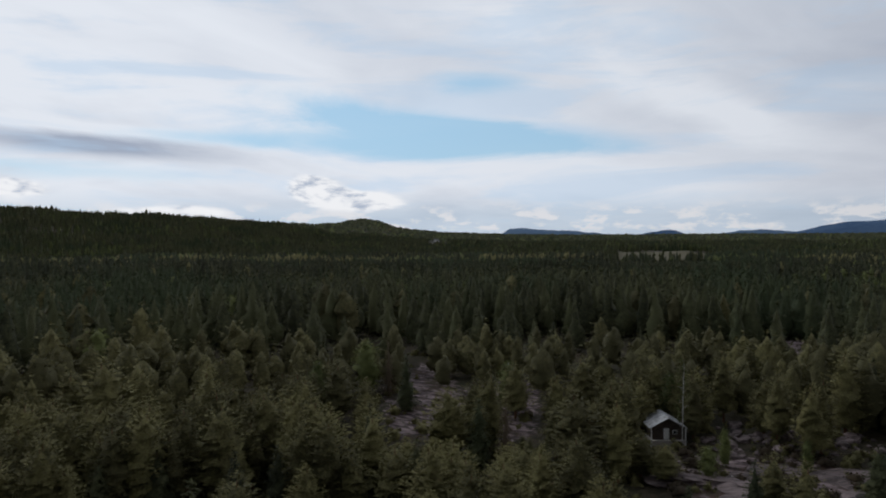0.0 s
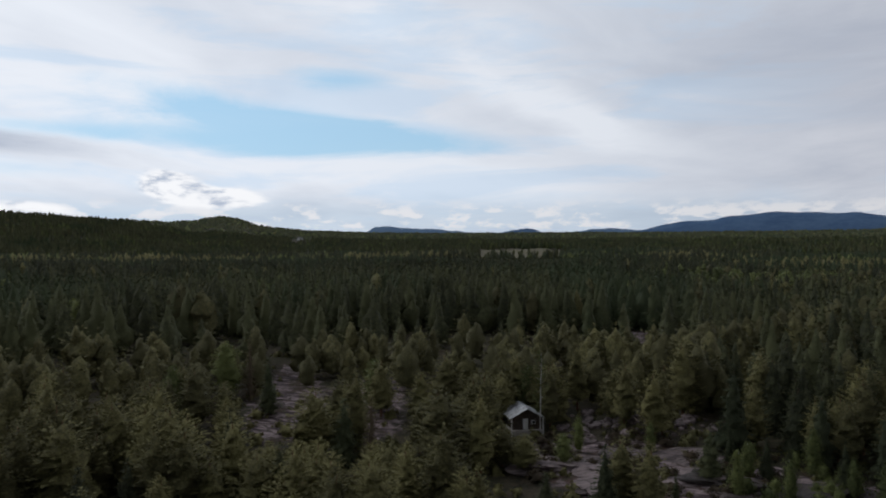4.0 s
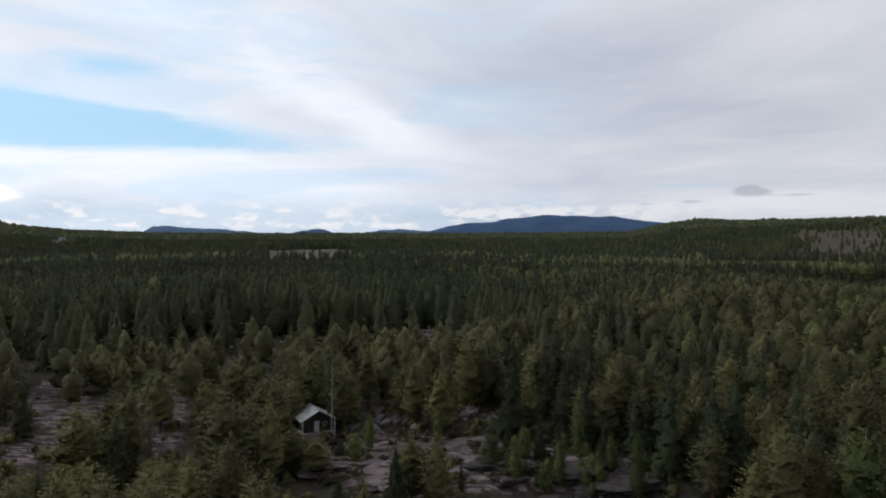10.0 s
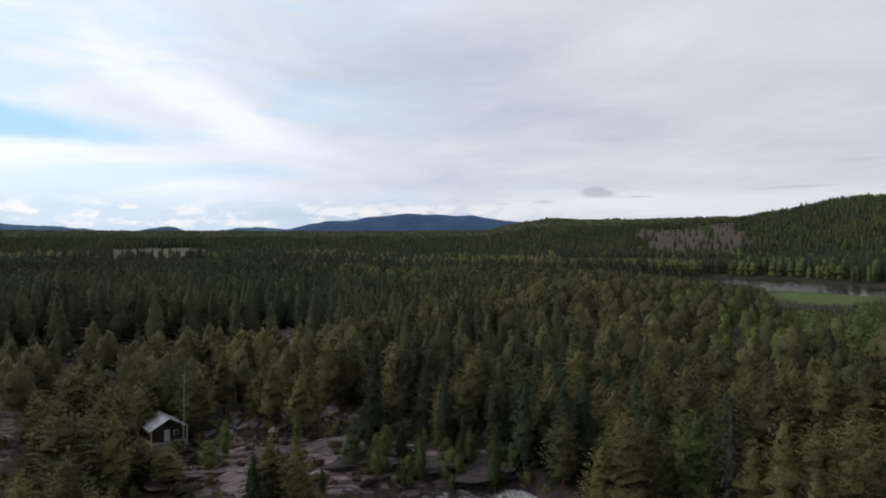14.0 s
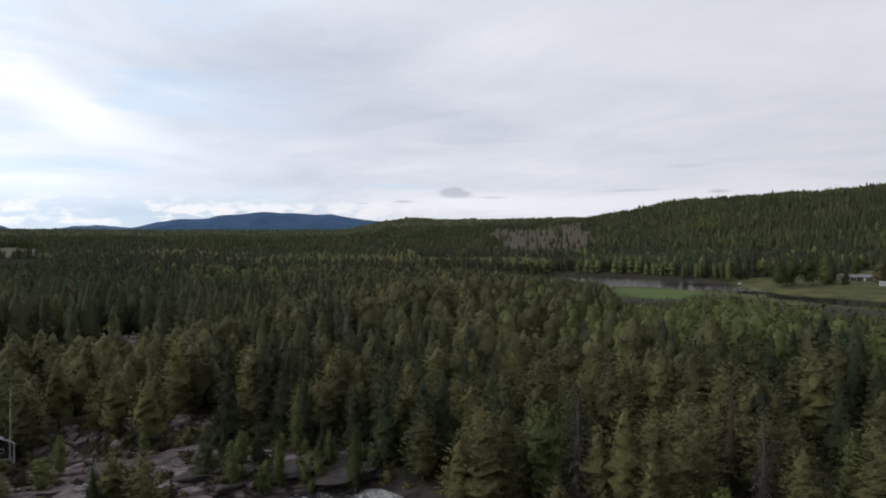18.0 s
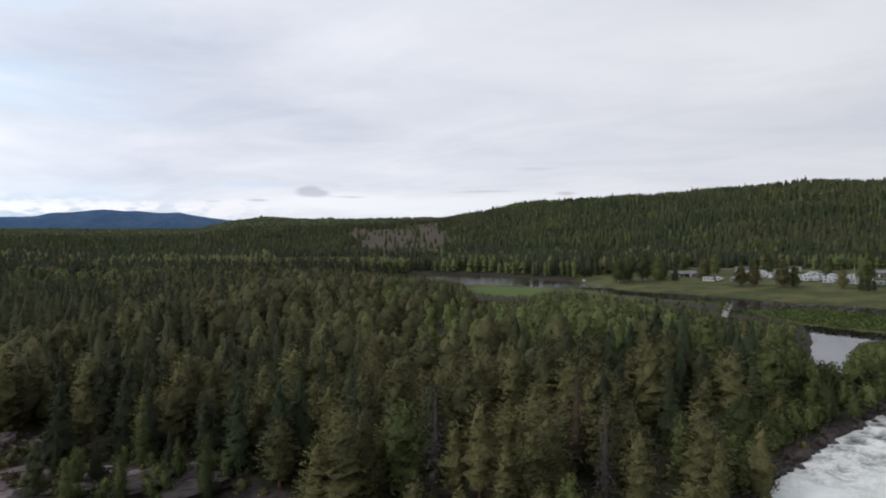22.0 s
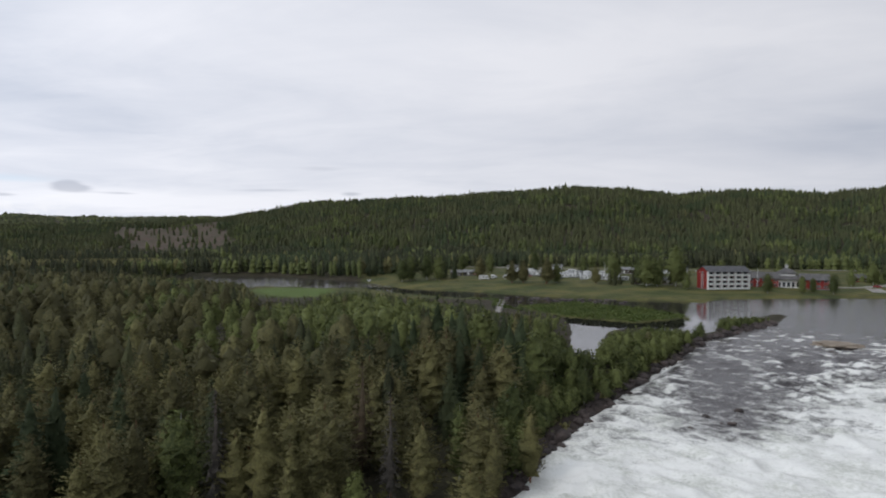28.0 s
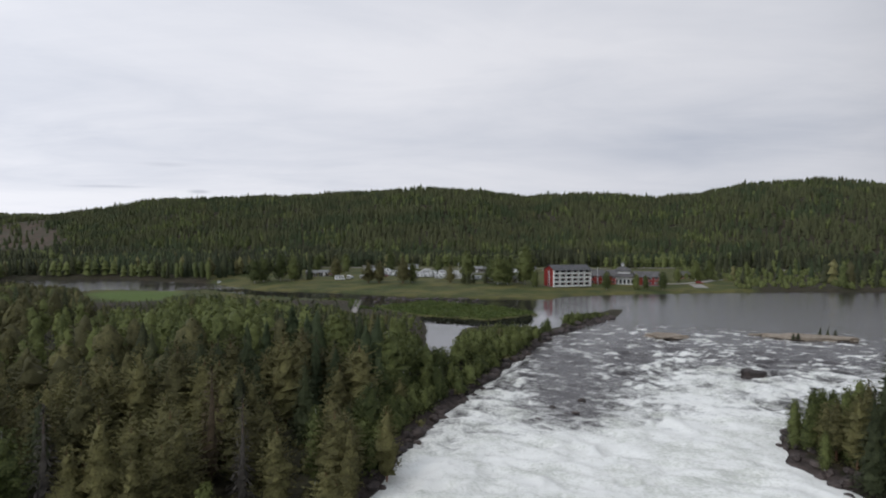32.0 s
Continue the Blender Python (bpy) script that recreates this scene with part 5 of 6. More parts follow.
# ---- built things: shared pieces ----
def box(bm, x0, x1, y0, y1, z0, z1):
    m = Matrix.Translation(((x0 + x1) / 2, (y0 + y1) / 2, (z0 + z1) / 2)) @ Matrix.Diagonal((x1 - x0, y1 - y0, z1 - z0, 1))
    bmesh.ops.create_cube(bm, size=1.0, matrix=m)


def boxes(*dims, bevel=0.0):
    bm = bmesh.new()
    for d in dims:
        box(bm, *d)
    if bevel:
        bmesh.ops.bevel(bm, geom=list(bm.edges), offset=bevel, segments=2, affect="EDGES")
    return bm


def prism(outline, y0, y1):
    """The outline in x and z, drawn out along y."""
    bm = bmesh.new()
    a = [bm.verts.new((x, y0, z)) for x, z in outline]
    b = [bm.verts.new((x, y1, z)) for x, z in outline]
    bm.faces.new(a)
    bm.faces.new(b[::-1])
    for k in range(len(a)):
        j = (k + 1) % len(a)
        bm.faces.new((a[j], a[k], b[k], b[j]))
    bmesh.ops.recalc_face_normals(bm, faces=bm.faces)
    return bm


def gable_wall(x0, x1, y0, y1, eave, ridge, along_x=True):
    """A house body with two gables; the ridge runs along x or y."""
    if along_x:
        bm = prism([(y0, 0), (y1, 0), (y1, eave), ((y0 + y1) / 2, ridge), (y0, eave)], x0, x1)
        bmesh.ops.transform(bm, matrix=Matrix(((0, 1, 0, 0), (1, 0, 0, 0), (0, 0, 1, 0), (0, 0, 0, 1))), verts=bm.verts)
        bmesh.ops.reverse_faces(bm, faces=bm.faces)
        return bm
    return prism([(x0, 0), (x1, 0), (x1, eave), ((x0 + x1) / 2, ridge), (x0, eave)], y0, y1)


def gable_roof(x0, x1, y0, y1, eave, ridge, over=0.5, thick=0.22, along_x=True):
    if not along_x:
        x0, x1, y0, y1 = y0, y1, x0, x1
    mid, half = (y0 + y1) / 2, (y1 - y0) / 2
    drop = (ridge - eave) / half * over
    a, b = y0 - over, y1 + over
    out = [(a, eave - drop + 0.02), (mid, ridge + 0.02), (b, eave - drop + 0.02), (b, eave - drop + thick), (mid, ridge + thick + 0.05), (a, eave - drop + thick)]
    bm = prism(out, x0 - over, x1 + over)
    if along_x:
        bmesh.ops.transform(bm, matrix=Matrix(((0, 1, 0, 0), (1, 0, 0, 0), (0, 0, 1, 0), (0, 0, 0, 1))), verts=bm.verts)
        bmesh.ops.reverse_faces(bm, faces=bm.faces)
    return bm


def hip_roof(x0, x1, y0, y1, z0, z1, inset, over=0.6, thick=0.25):
    bm = bmesh.new()
    o = over
    low = [bm.verts.new(p) for p in ((x0 - o, y0 - o, z0), (x1 + o, y0 - o, z0), (x1 + o, y1 + o, z0), (x0 - o, y1 + o, z0))]
    mid = [bm.verts.new((v.co.x, v.co.y, z0 + thick)) for v in low]
    i = inset
    top = [bm.verts.new(p) for p in ((x0 + i, y0 + i, z1), (x1 - i, y0 + i, z1), (x1 - i, y1 - i, z1), (x0 + i, y1 - i, z1))]
    bm.faces.new(low[::-1])
    for ring_a, ring_b in ((low, mid), (mid, top)):
        for k in range(4):
            bm.faces.new((ring_a[k], ring_a[(k + 1) % 4], ring_b[(k + 1) % 4], ring_b[k]))
    bm.faces.new(top)
    return bm


def tube(p0, p1, r, sides=8):
    p0, p1 = Vector(p0), Vector(p1)
    d = p1 - p0
    bm = bmesh.new()
    m = Matrix.Translation((p0 + p1) / 2) @ d.to_track_quat("Z", "Y").to_matrix().to_4x4()
    bmesh.ops.create_cone(bm, cap_ends=True, segments=sides, radius1=r, radius2=r, depth=d.length, matrix=m)
    return bm


RED = surface("falu_red_boards", (0.20, 0.022, 0.020), (0.30, 0.038, 0.030), 0.6, 0.85, 5.0, 0.4, stretch=(1, 1, 0.15))
WHITE = surface("white_paint", (0.62, 0.62, 0.60), (0.80, 0.80, 0.78), 0.7, 0.6, 6.0, 0.4)
ROOF = surface("dark_grey_roofing", (0.075, 0.075, 0.080), (0.125, 0.122, 0.125), 0.5, 0.8, 5.0, 0.4)
PALE_ROOF = surface("weathered_grey_roofing", (0.17, 0.17, 0.17), (0.26, 0.255, 0.25), 0.5, 0.75, 5.0, 0.4)
TIN = surface("pale_sheet_roof", (0.20, 0.20, 0.205), (0.62, 0.63, 0.64), 0.9, 0.5, 4.0, 0.4)
GLASS = surface("dark_window_glass", (0.012, 0.014, 0.017), (0.030, 0.034, 0.040), 0.5, 0.08, spec=0.6)
PLANK = surface("grey_planks", (0.24, 0.22, 0.20), (0.42, 0.39, 0.36), 0.9, 0.9, 7.0, 0.5, each=0.6)
LOG = surface("tarred_logs", (0.045, 0.035, 0.028), (0.095, 0.072, 0.055), 0.9, 0.9, 7.0, 0.5)
RUBBER = surface("black_rubber", (0.012, 0.012, 0.012), (0.025, 0.025, 0.025), 3.0, 0.8)
GRAVEL = surface("pale_gravel", (0.24, 0.22, 0.20), (0.38, 0.36, 0.33), 0.4, 0.95, 3.0, 0.5, bump=0.05, bump_scale=8.0)
ASPHALT = surface("worn_asphalt", (0.075, 0.074, 0.076), (0.13, 0.128, 0.13), 0.2, 0.9, 2.0, 0.5)
SHELL = surface("caravan_shell", (0.50, 0.50, 0.50), (0.70, 0.70, 0.69), 0.25, 0.35, each=0.8, spec=0.5)
TRIM = surface("grey_trim", (0.10, 0.11, 0.13), (0.20, 0.21, 0.23), 1.0, 0.5)


PINK_GREY = surface("faded_pinkish_paint", (0.26, 0.19, 0.19), (0.36, 0.28, 0.28), 0.6, 0.8, 4.0, 0.4)
SLATE_ROOF = surface("grey_brown_shingles", (0.085, 0.080, 0.080), (0.150, 0.142, 0.138), 0.5, 0.8, 5.0, 0.4)


# ---- the hotel across the river ----
HZ = at_ground(405, -82) + 0.1
TURN_H = math.degrees(math.atan2(-0.941, 0.337))


def site(b, r, turn=TURN_H, z=None):
    x, y = polar(b, r)
    return pose(x, y, HZ if z is None else z, 0, 0, turn)


def window(parent, x, y, z, w, h, face=-1):
    """A window on a wall that looks along y: frame, with its pane set in."""
    t = 0.09
    fr = part("window", boxes((x, x + w, y - 0.05, y + 0.05, z, z + t), (x, x + w, y - 0.05, y + 0.05, z + h - t, z + h),
                              (x, x + t, y - 0.05, y + 0.05, z + t, z + h - t), (x + w - t, x + w, y - 0.05, y + 0.05, z + t, z + h - t)), WHITE, parent)
    part("pane", boxes((x + t, x + w - t, y - 0.02, y + 0.02, z + t, z + h - t)), GLASS, fr)
    return fr


def hotel_wing():
    """Red gabled wing of four floors whose long front is white balconies."""
    L, W, eave, ridge = 24.5, 12.0, 9.7, 12.4
    root = tagged(new("hotel_wing"), "red gabled hotel wing with rows of white balconies", "building")
    part("wall", gable_wall(0, L, 1.6, W, eave, ridge), RED, root)
    part("roof", gable_roof(0, L, 0.0, W, eave, ridge, 0.6), ROOF, root)
    part("plinth", boxes((-0.1, L + 0.1, 1.5, W + 0.1, -0.9, 0.25)), PALE_ROOF, root)
    step_x, step_z = L / 6, eave / 4
    for i in range(6):
        for j in range(4):
            x, z = i * step_x, j * step_z
            bay = part("balcony", boxes((x + 0.12, x + step_x - 0.12, 0.1, 1.6, z + 0.05, z + 0.22), bevel=0.03), WHITE, root)
            part("parapet", boxes((x + 0.2, x + step_x - 0.2, 0.06, 0.14, z + 0.16, z + 1.12)), WHITE, bay)
            part("glass_door", boxes((x + 0.9, x + step_x - 0.9, 1.50, 1.59, z + 0.3, z + 2.2)), GLASS, bay)
            part("back_wall", boxes((x + 0.12, x + 0.88, 1.52, 1.59, z + 0.25, z + step_z), (x + step_x - 0.88, x + step_x - 0.12, 1.52, 1.59, z + 0.25, z + step_z)), PINK_GREY, bay)
    for i in range(7):
        part("divider", boxes((i * step_x - 0.17, i * step_x + 0.17, 0.0, 1.55, 0.0, eave - 0.05)), WHITE, root)
    # the gable has one tall strip of windows with white trim
    part("gable_trim", boxes((-0.10, -0.01, 5.5, 5.8, 0.4, 9.6), (-0.10, -0.01, 7.0, 7.3, 0.4, 9.6)), WHITE, root)
    for j in range(4):
        part("gable_window", boxes((-0.08, -0.01, 5.85, 6.95, j * step_z + 0.8, j * step_z + 2.1)), GLASS, root)
    for a, b in ((-0.6, 0.35), (W - 0.35, W + 0.6)):
        part("verge_board", boxes((-0.66, -0.60, a, b, eave - 0.6, eave - 0.2)), WHITE, root)
    return root


hotel_wing().matrix_basis = site(100.8, 405)


def low_wing(name, words, L, W, eave, ridge, nwin, floors=2):
    root = tagged(new(name), words, "building")
    part("wall", gable_wall(0, L, 0, W, eave, ridge), RED, root)
    part("roof", gable_roof(0, L, 0, W, eave, ridge, 0.7), SLATE_ROOF, root)
    part("plinth", boxes((-0.1, L + 0.1, -0.1, W + 0.1, -0.9, 0.3)), PALE_ROOF, root)
    for j in range(floors):
        for i in range(nwin):
            window(root, (i + 0.25) * L / nwin, -0.05, 0.9 + j * 2.7, 0.5 * L / nwin, 1.4)
    for x in (-0.08, L - 0.12):
        part("corner_board", boxes((x, x + 0.2, -0.09, -0.01, 0.3, eave)), WHITE, root)
    return root


low_wing("hotel_link", "two-storey red hotel link with white windows", 15.5, 9.0, 5.6, 8.6, 5).matrix_basis = site(103.62, 437, -98)


def pavilion():
    """The hotel's centre: white ground floor, wide tiered hip roof and a small lantern."""
    root = tagged(new("hotel_pavilion"), "white hotel pavilion under a tiered grey roof", "building")
    part("wall", boxes((0, 20, 0, 16, -0.9, 4.6)), WHITE, root)
    part("lower_roof", hip_roof(0, 20, 0, 16, 4.6, 7.2, 5.0, 1.6), SLATE_ROOF, root)
    part("upper_wall", boxes((5.4, 14.6, 3.4, 12.6, 6.2, 8.0)), WHITE, root)
    part("upper_roof", hip_roof(5.4, 14.6, 3.4, 12.6, 8.0, 11.2, 3.8, 0.9), SLATE_ROOF, root)
    lantern = part("lantern", boxes((9.2, 10.8, 7.2, 8.8, 11.0, 12.2)), WHITE, root)
    part("lantern_roof", hip_roof(9.2, 10.8, 7.2, 8.8, 12.2, 13.6, 0.75, 0.3, 0.1), PALE_ROOF, lantern)
    for i in range(8):
        window(root, 0.9 + i * 2.35, -0.05, 0.6, 1.7, 2.8)
    for i in range(4):
        part("column", tube((2 + i * 5.3, -1.3, -0.9), (2 + i * 5.3, -1.3, 4.7), 0.16), WHITE, root)
    return root


pavilion().matrix_basis = site(104.85, 440, -106)
low_wing("hotel_annex", "red two-storey annex of the hotel", 14.0, 9.0, 5.4, 8.2, 4).matrix_basis = site(107.1, 436, -102)
low_wing("lakeside_house", "small red house by the river", 7.0, 6.0, 3.0, 5.2, 2, 1).matrix_basis = site(110.4, 520, -100)


# ---- camp site ----
def wheel(parent, x, y, r, w=0.2):
    tyre = part("wheel", tube((x, y, r), (x, y + w, r), r, 12), RUBBER, parent)
    part("rim", tube((x, y - 0.02, r), (x, y + w + 0.02, r), r * 0.55, 8), TIN, tyre)


def caravan():
    root = tagged(new("caravan"), "white touring caravan parked on the camp site", "caravan", "caravans on the camp site")
    out = [(0.15, 0.45), (5.6, 0.45), (5.85, 1.2), (5.6, 2.35), (5.2, 2.62), (0.6, 2.62), (0.15, 2.3), (0, 1.2)]
    bm = prism(out, 0, 2.3)
    bmesh.ops.bevel(bm, geom=list(bm.edges), offset=0.07, segments=1, affect="EDGES")
    part("body", bm, SHELL, root)
    part("stripe", boxes((0.25, 5.5, -0.012, 2.312, 0.85, 1.0)), TRIM, root)
    for x in (0.9, 3.6):
        part("side_window", boxes((x, x + 1.3, -0.02, 2.32, 1.35, 1.95)), GLASS, root)
    part("end_window", boxes((-0.03, 0.08, 0.5, 1.8, 1.35, 1.95)), GLASS, root)
    part("door", boxes((2.5, 3.1, -0.03, 0.02, 0.55, 2.2)), WHITE, root)
    part("roof_hatch", boxes((2.4, 3.2, 0.8, 1.5, 2.6, 2.74)), TRIM, root)
    part("drawbar", boxes((5.8, 7.0, 1.08, 1.22, 0.45, 0.55)), TRIM, root)
    wheel(root, 2.7, 0.0, 0.33)
    wheel(root, 2.7, 2.1, 0.33)
    return root


def motorhome():
    root = tagged(new("motorhome"), "white motorhome parked on the camp site", "motorhome", "motorhomes on the camp site")
    out = [(0, 0.4), (6.6, 0.4), (6.75, 1.05), (5.9, 1.35), (5.5, 2.0), (5.9, 2.2), (5.7, 2.95), (0.1, 2.95)]
    bm = prism(out, 0, 2.3)
    bmesh.ops.bevel(bm, geom=list(bm.edges), offset=0.06, segments=1, affect="EDGES")
    part("body", bm, SHELL, root)
    part("windscreen", prism([(5.52, 2.0), (5.88, 1.38), (5.94, 1.38), (5.58, 2.0)], 0.15, 2.15), GLASS, root)
    for x in (0.7, 2.6, 4.6):
        part("side_window", boxes((x, x + 0.9, -0.02, 2.32, 1.5, 2.1)), GLASS, root)
    part("awning_box", boxes((0.6, 4.4, -0.12, 0.02, 2.6, 2.75)), TRIM, root)
    for x in (1.4, 5.2):
        wheel(root, x, 0.0, 0.35)
        wheel(root, x, 2.1, 0.35)
    return root


CAR_PAINTS = [surface("car_paint_" + n, tuple(0.85 * c for c in p), p, 0.4, 0.3, spec=0.6) for n, p in
              (("dark", (0.04, 0.045, 0.06)), ("silver", (0.40, 0.41, 0.43)), ("red", (0.30, 0.03, 0.03)), ("white", (0.7, 0.7, 0.7)))]


def car(paint, words):
    root = tagged(new("car"), words, "car", "cars on the camp site")
    bm = prism([(0, 0.3), (4.3, 0.3), (4.35, 0.75), (3.4, 0.92), (2.7, 1.42), (1.0, 1.45), (0.25, 0.95), (0, 0.85)], 0, 1.75)
    bmesh.ops.bevel(bm, geom=list(bm.edges), offset=0.06, segments=1, affect="EDGES")
    part("body", bm, paint, root)
    part("side_windows", prism([(0.6, 0.98), (3.1, 0.98), (2.65, 1.34), (1.05, 1.36)], -0.015, 1.765), GLASS, root)
    part("windscreen", prism([(3.38, 0.95), (3.44, 0.95), (2.78, 1.40), (2.72, 1.40)], 0.15, 1.6), GLASS, root)
    for x in (0.8, 3.4):
        wheel(root, x, -0.02, 0.3)
        wheel(root, x, 1.57, 0.3)
    return root


def rest_on(b, r, turn, lift=0.0):
    x, y = polar(b, r)
    return pose(x, y, at_ground(x, y) + lift, 0, 0, turn)


van, home = caravan(), motorhome()
cars = [car(p, w + " car on the camp site") for p, w in zip(CAR_PAINTS, ("dark blue", "silver grey", "red", "white"))]
spots = []
for row, (r, b0, b1, gap) in enumerate(((462, 91.0, 94.4, 0.62), (482, 88.6, 94.6, 0.72), (503, 87.0, 94.0, 0.66), (527, 85.8, 92.6, 0.64), (550, 85.8, 90.6, 0.9), (447, 83.0, 85.6, 0.85))):
    b = b0
    while b < b1:
        spots.append((b + srng.normal(0, 0.12), r + srng.normal(0, 5)))
        b += gap * (0.75 + 0.6 * srng.random())
first = {"van": True, "home": True}
for k, (b, r) in enumerate(spots):
    turn = (0, 90, 35, -30)[int(srng.integers(4))] - b + srng.normal(0, 10)
    model = van if srng.random() < 0.6 else home
    key = "van" if model is van else "home"
    if first[key]:
        model.matrix_basis, first[key] = rest_on(b, r, turn), False
    else:
        copy_thing(model, rest_on(b, r, turn))
used_cars = set()
for b, r in ((73.8, 457), (84.4, 470), (86.8, 490), (89.4, 470), (92.0, 472), (90.2, 515), (93.5, 492), (111.6, 470), (96.2, 500), (98.6, 470), (88, 540), (94.9, 470)):
    k = 3 if b < 75 else int(srng.integers(3))
    turn = srng.random() * 360
    if k in used_cars:
        copy_thing(cars[k], rest_on(b, r, turn))
    else:
        cars[k].matrix_basis = rest_on(b, r, turn)
        used_cars.add(k)
for k in set(range(4)) - used_cars:
    cars[k].matrix_basis = rest_on(95.5 + k, 520, 20 * k)


def cabin(words, L, W, eave, ridge, wall_mat, roof_mat, nwin):
    root = tagged(new("cabin"), words, "cabin")
    part("wall", gable_wall(0, L, 0, W, eave, ridge), wall_mat, root)
    part("roof", gable_roof(0, L, 0, W, eave, ridge, 0.4, 0.18), roof_mat, root)
    part("plinth", boxes((-0.05, L + 0.05, -0.05, W + 0.05, -0.9, 0.2)), PALE_ROOF, root)
    for i in range(nwin):
        window(root, (i + 0.3) * L / nwin, -0.05, 0.9, 0.4 * L / nwin, 1.1)
    part("door", boxes((L * 0.46, L * 0.46 + 0.9, -0.08, -0.01, 0.2, 2.2)), WHITE, root)
    return root


for b, r, L, words, wm, rm in ((80.7, 487, 7, "small dark cabin with a grey roof", LOG, PALE_ROOF), (81.6, 492, 7, "small dark cabin with a grey roof", LOG, PALE_ROOF),
                               (82.5, 500, 6, "small red cabin with a dark roof", RED, ROOF), (78.4, 520, 6, "small red cabin with a dark roof", RED, ROOF), (95.4, 425, 8, "low dark boat shed by the water", LOG, ROOF),
                               (97.4, 432, 6, "low dark boat shed by the water", LOG, ROOF), (85.2, 575, 9, "white cabin at the wood's edge", WHITE, PALE_ROOF),
                               (88.9, 600, 8, "white cabin at the wood's edge", WHITE, PALE_ROOF)):
    cabin(words, L, 5.0, 2.5, 3.9, wm, rm, 2).matrix_basis = rest_on(b, r, -b + srng.normal(0, 8), 0.2)
cabin("long low service house with dark walls", 26, 8.0, 2.9, 4.6, LOG, PALE_ROOF, 8).matrix_basis = rest_on(93.2, 548, -96, 0.2)
cabin("long low white-fronted house behind the camp", 22, 8.0, 2.9, 4.6, WHITE, ROOF, 7).matrix_basis = rest_on(97.0, 560, -100, 0.2)
cabin("white farmhouse far off in the woods", 15, 10.0, 6.0, 10.0, WHITE, PALE_ROOF, 4).matrix_basis = rest_on(-0.75, 2045, 0, 0.3)


def strip(name, words, pts, width, mat, lift=0.06, category="road"):
    """A road or path laid on the ground along a line of places."""
    pts = np.array(pts, float)
    seg = np.concatenate([[0], np.cumsum(np.hypot(*np.diff(pts, axis=0).T))])
    s = np.arange(0, seg[-1], 3.0)
    px, py = np.interp(s, seg, pts[:, 0]), np.interp(s, seg, pts[:, 1])
    tx, ty = np.gradient(px), np.gradient(py)
    n = np.hypot(tx, ty)
    nx, ny = -ty / n, tx / n
    offs = np.linspace(-0.5, 0.5, 5) * width
    X, Y = px[:, None] + nx[:, None] * offs, py[:, None] + ny[:, None] * offs
    Z = ground_height(X, Y) + lift
    Z = np.maximum(Z, ground_height(px, py)[:, None] + lift - 0.3)
    me, _ = grid_mesh(name, X, Y, Z)
    me.materials.append(mat)
    return tagged(new(name, me), words, category, kind="structure")


strip("road_camp", "gravel road behind the camp site", [polar(b, r) for b, r in ((79, 640), (84, 622), (90, 612), (97, 610), (103, 640), (108, 680), (114, 700), (120, 690), (128, 690))], 7.0, GRAVEL, 0.5)
strip("road_hotel", "gravel drive from the road to the shore", [polar(b, r) for b, r in ((113.4, 610), (112.6, 560), (113.4, 520), (112.2, 480), (110.6, 462), (108.8, 452))], 5.0, GRAVEL, 0.15)
strip("pavement_landing", "pale gravel landing at the water", [polar(b, r) for b, r in ((111.6, 462), (111.9, 448), (112.1, 436))], 8.0, GRAVEL, 0.15, "pavement")
strip("pavement_camp", "asphalt yard among the caravans", [polar(b, r) for b, r in ((87.5, 515), (90, 508), (92.5, 500), (94.6, 492))], 34.0, ASPHALT, 0.12, "pavement")


# ---- lamp posts and flag poles by the hotel ----
def pole(b, r, h, words, name):
    root = tagged(new(name), words, "pole")
    root.matrix_basis = rest_on(b, r, 0)
    part("shaft", tube((0, 0, -0.3), (0, 0, h), 0.09, 8), WHITE, root)
    part("knob", tube((0, 0, h), (0, 0, h + 0.25), 0.16, 8), TIN, root)


for b in (93.0, 95.8, 104.2):
    pole(b, 430 if b > 95 else 470, 11, "tall white flagpole without a flag", "flag_pole")

# trees of the camp and the hotel's lawn
for b, r, h, kind in ((76.6, 440, 11, "birch"), (77.3, 450, 12, "birch"), (78.6, 455, 13, "birch"), (79.6, 450, 12, "birch"), (80.0, 462, 14, "spruce"), (80.9, 455, 9, "spruce"),
                      (83.0, 455, 11, "pine"), (85.6, 425, 10, "pine"), (86.5, 425, 10, "pine"), (88.4, 420, 12, "pine"), (89.2, 424, 9, "birch"), (92.3, 425, 8, "pine"),
                      (93.4, 415, 7, "spruce"), (93.8, 412, 6, "spruce"), (94.2, 418, 5, "spruce"), (95.2, 420, 6, "spruce"), (93.7, 450, 14, "birch"), (95.6, 428, 12, "birch"),
                      (96.2, 412, 13, "birch"), (97.0, 415, 12, "birch"), (98.4, 420, 17, "birch"), (99.2, 405, 8, "birch"), (104.9, 404, 9, "birch"), (107.2, 415, 8, "birch"),
                      (107.9, 420, 7, "birch"), (109.2, 418, 9, "birch"), (110.3, 470, 9, "birch"), (111.6, 490, 12, "birch"), (112.6, 500, 12, "birch"), (91.3, 540, 10, "birch"),
                      (74.8, 520, 9, "birch"), (101.6, 470, 12, "birch"), (87.4, 560, 12, "birch"), (105.6, 480, 10, "birch"), (81.5, 560, 10, "birch"), (83.8, 540, 11, "birch")):
    plant(kind, *polar(b, r), h * (1.4 if b < 99 else 1.2), label={"birch": "leafy birch on the lawn", "pine": "dark pine on the lawn", "spruce": "small dark spruce on the lawn"}[kind], group="trees of the camp", wide={"birch": 1.9, "pine": 1.9, "spruce": 1.3}[kind] * h / 13.5 * (1.3 if b < 99 else 1.05))
sx, sy = scatter(385, 700, 110.5, 128, 7.5, srng)
dshore, _ = shore(sx, sy)
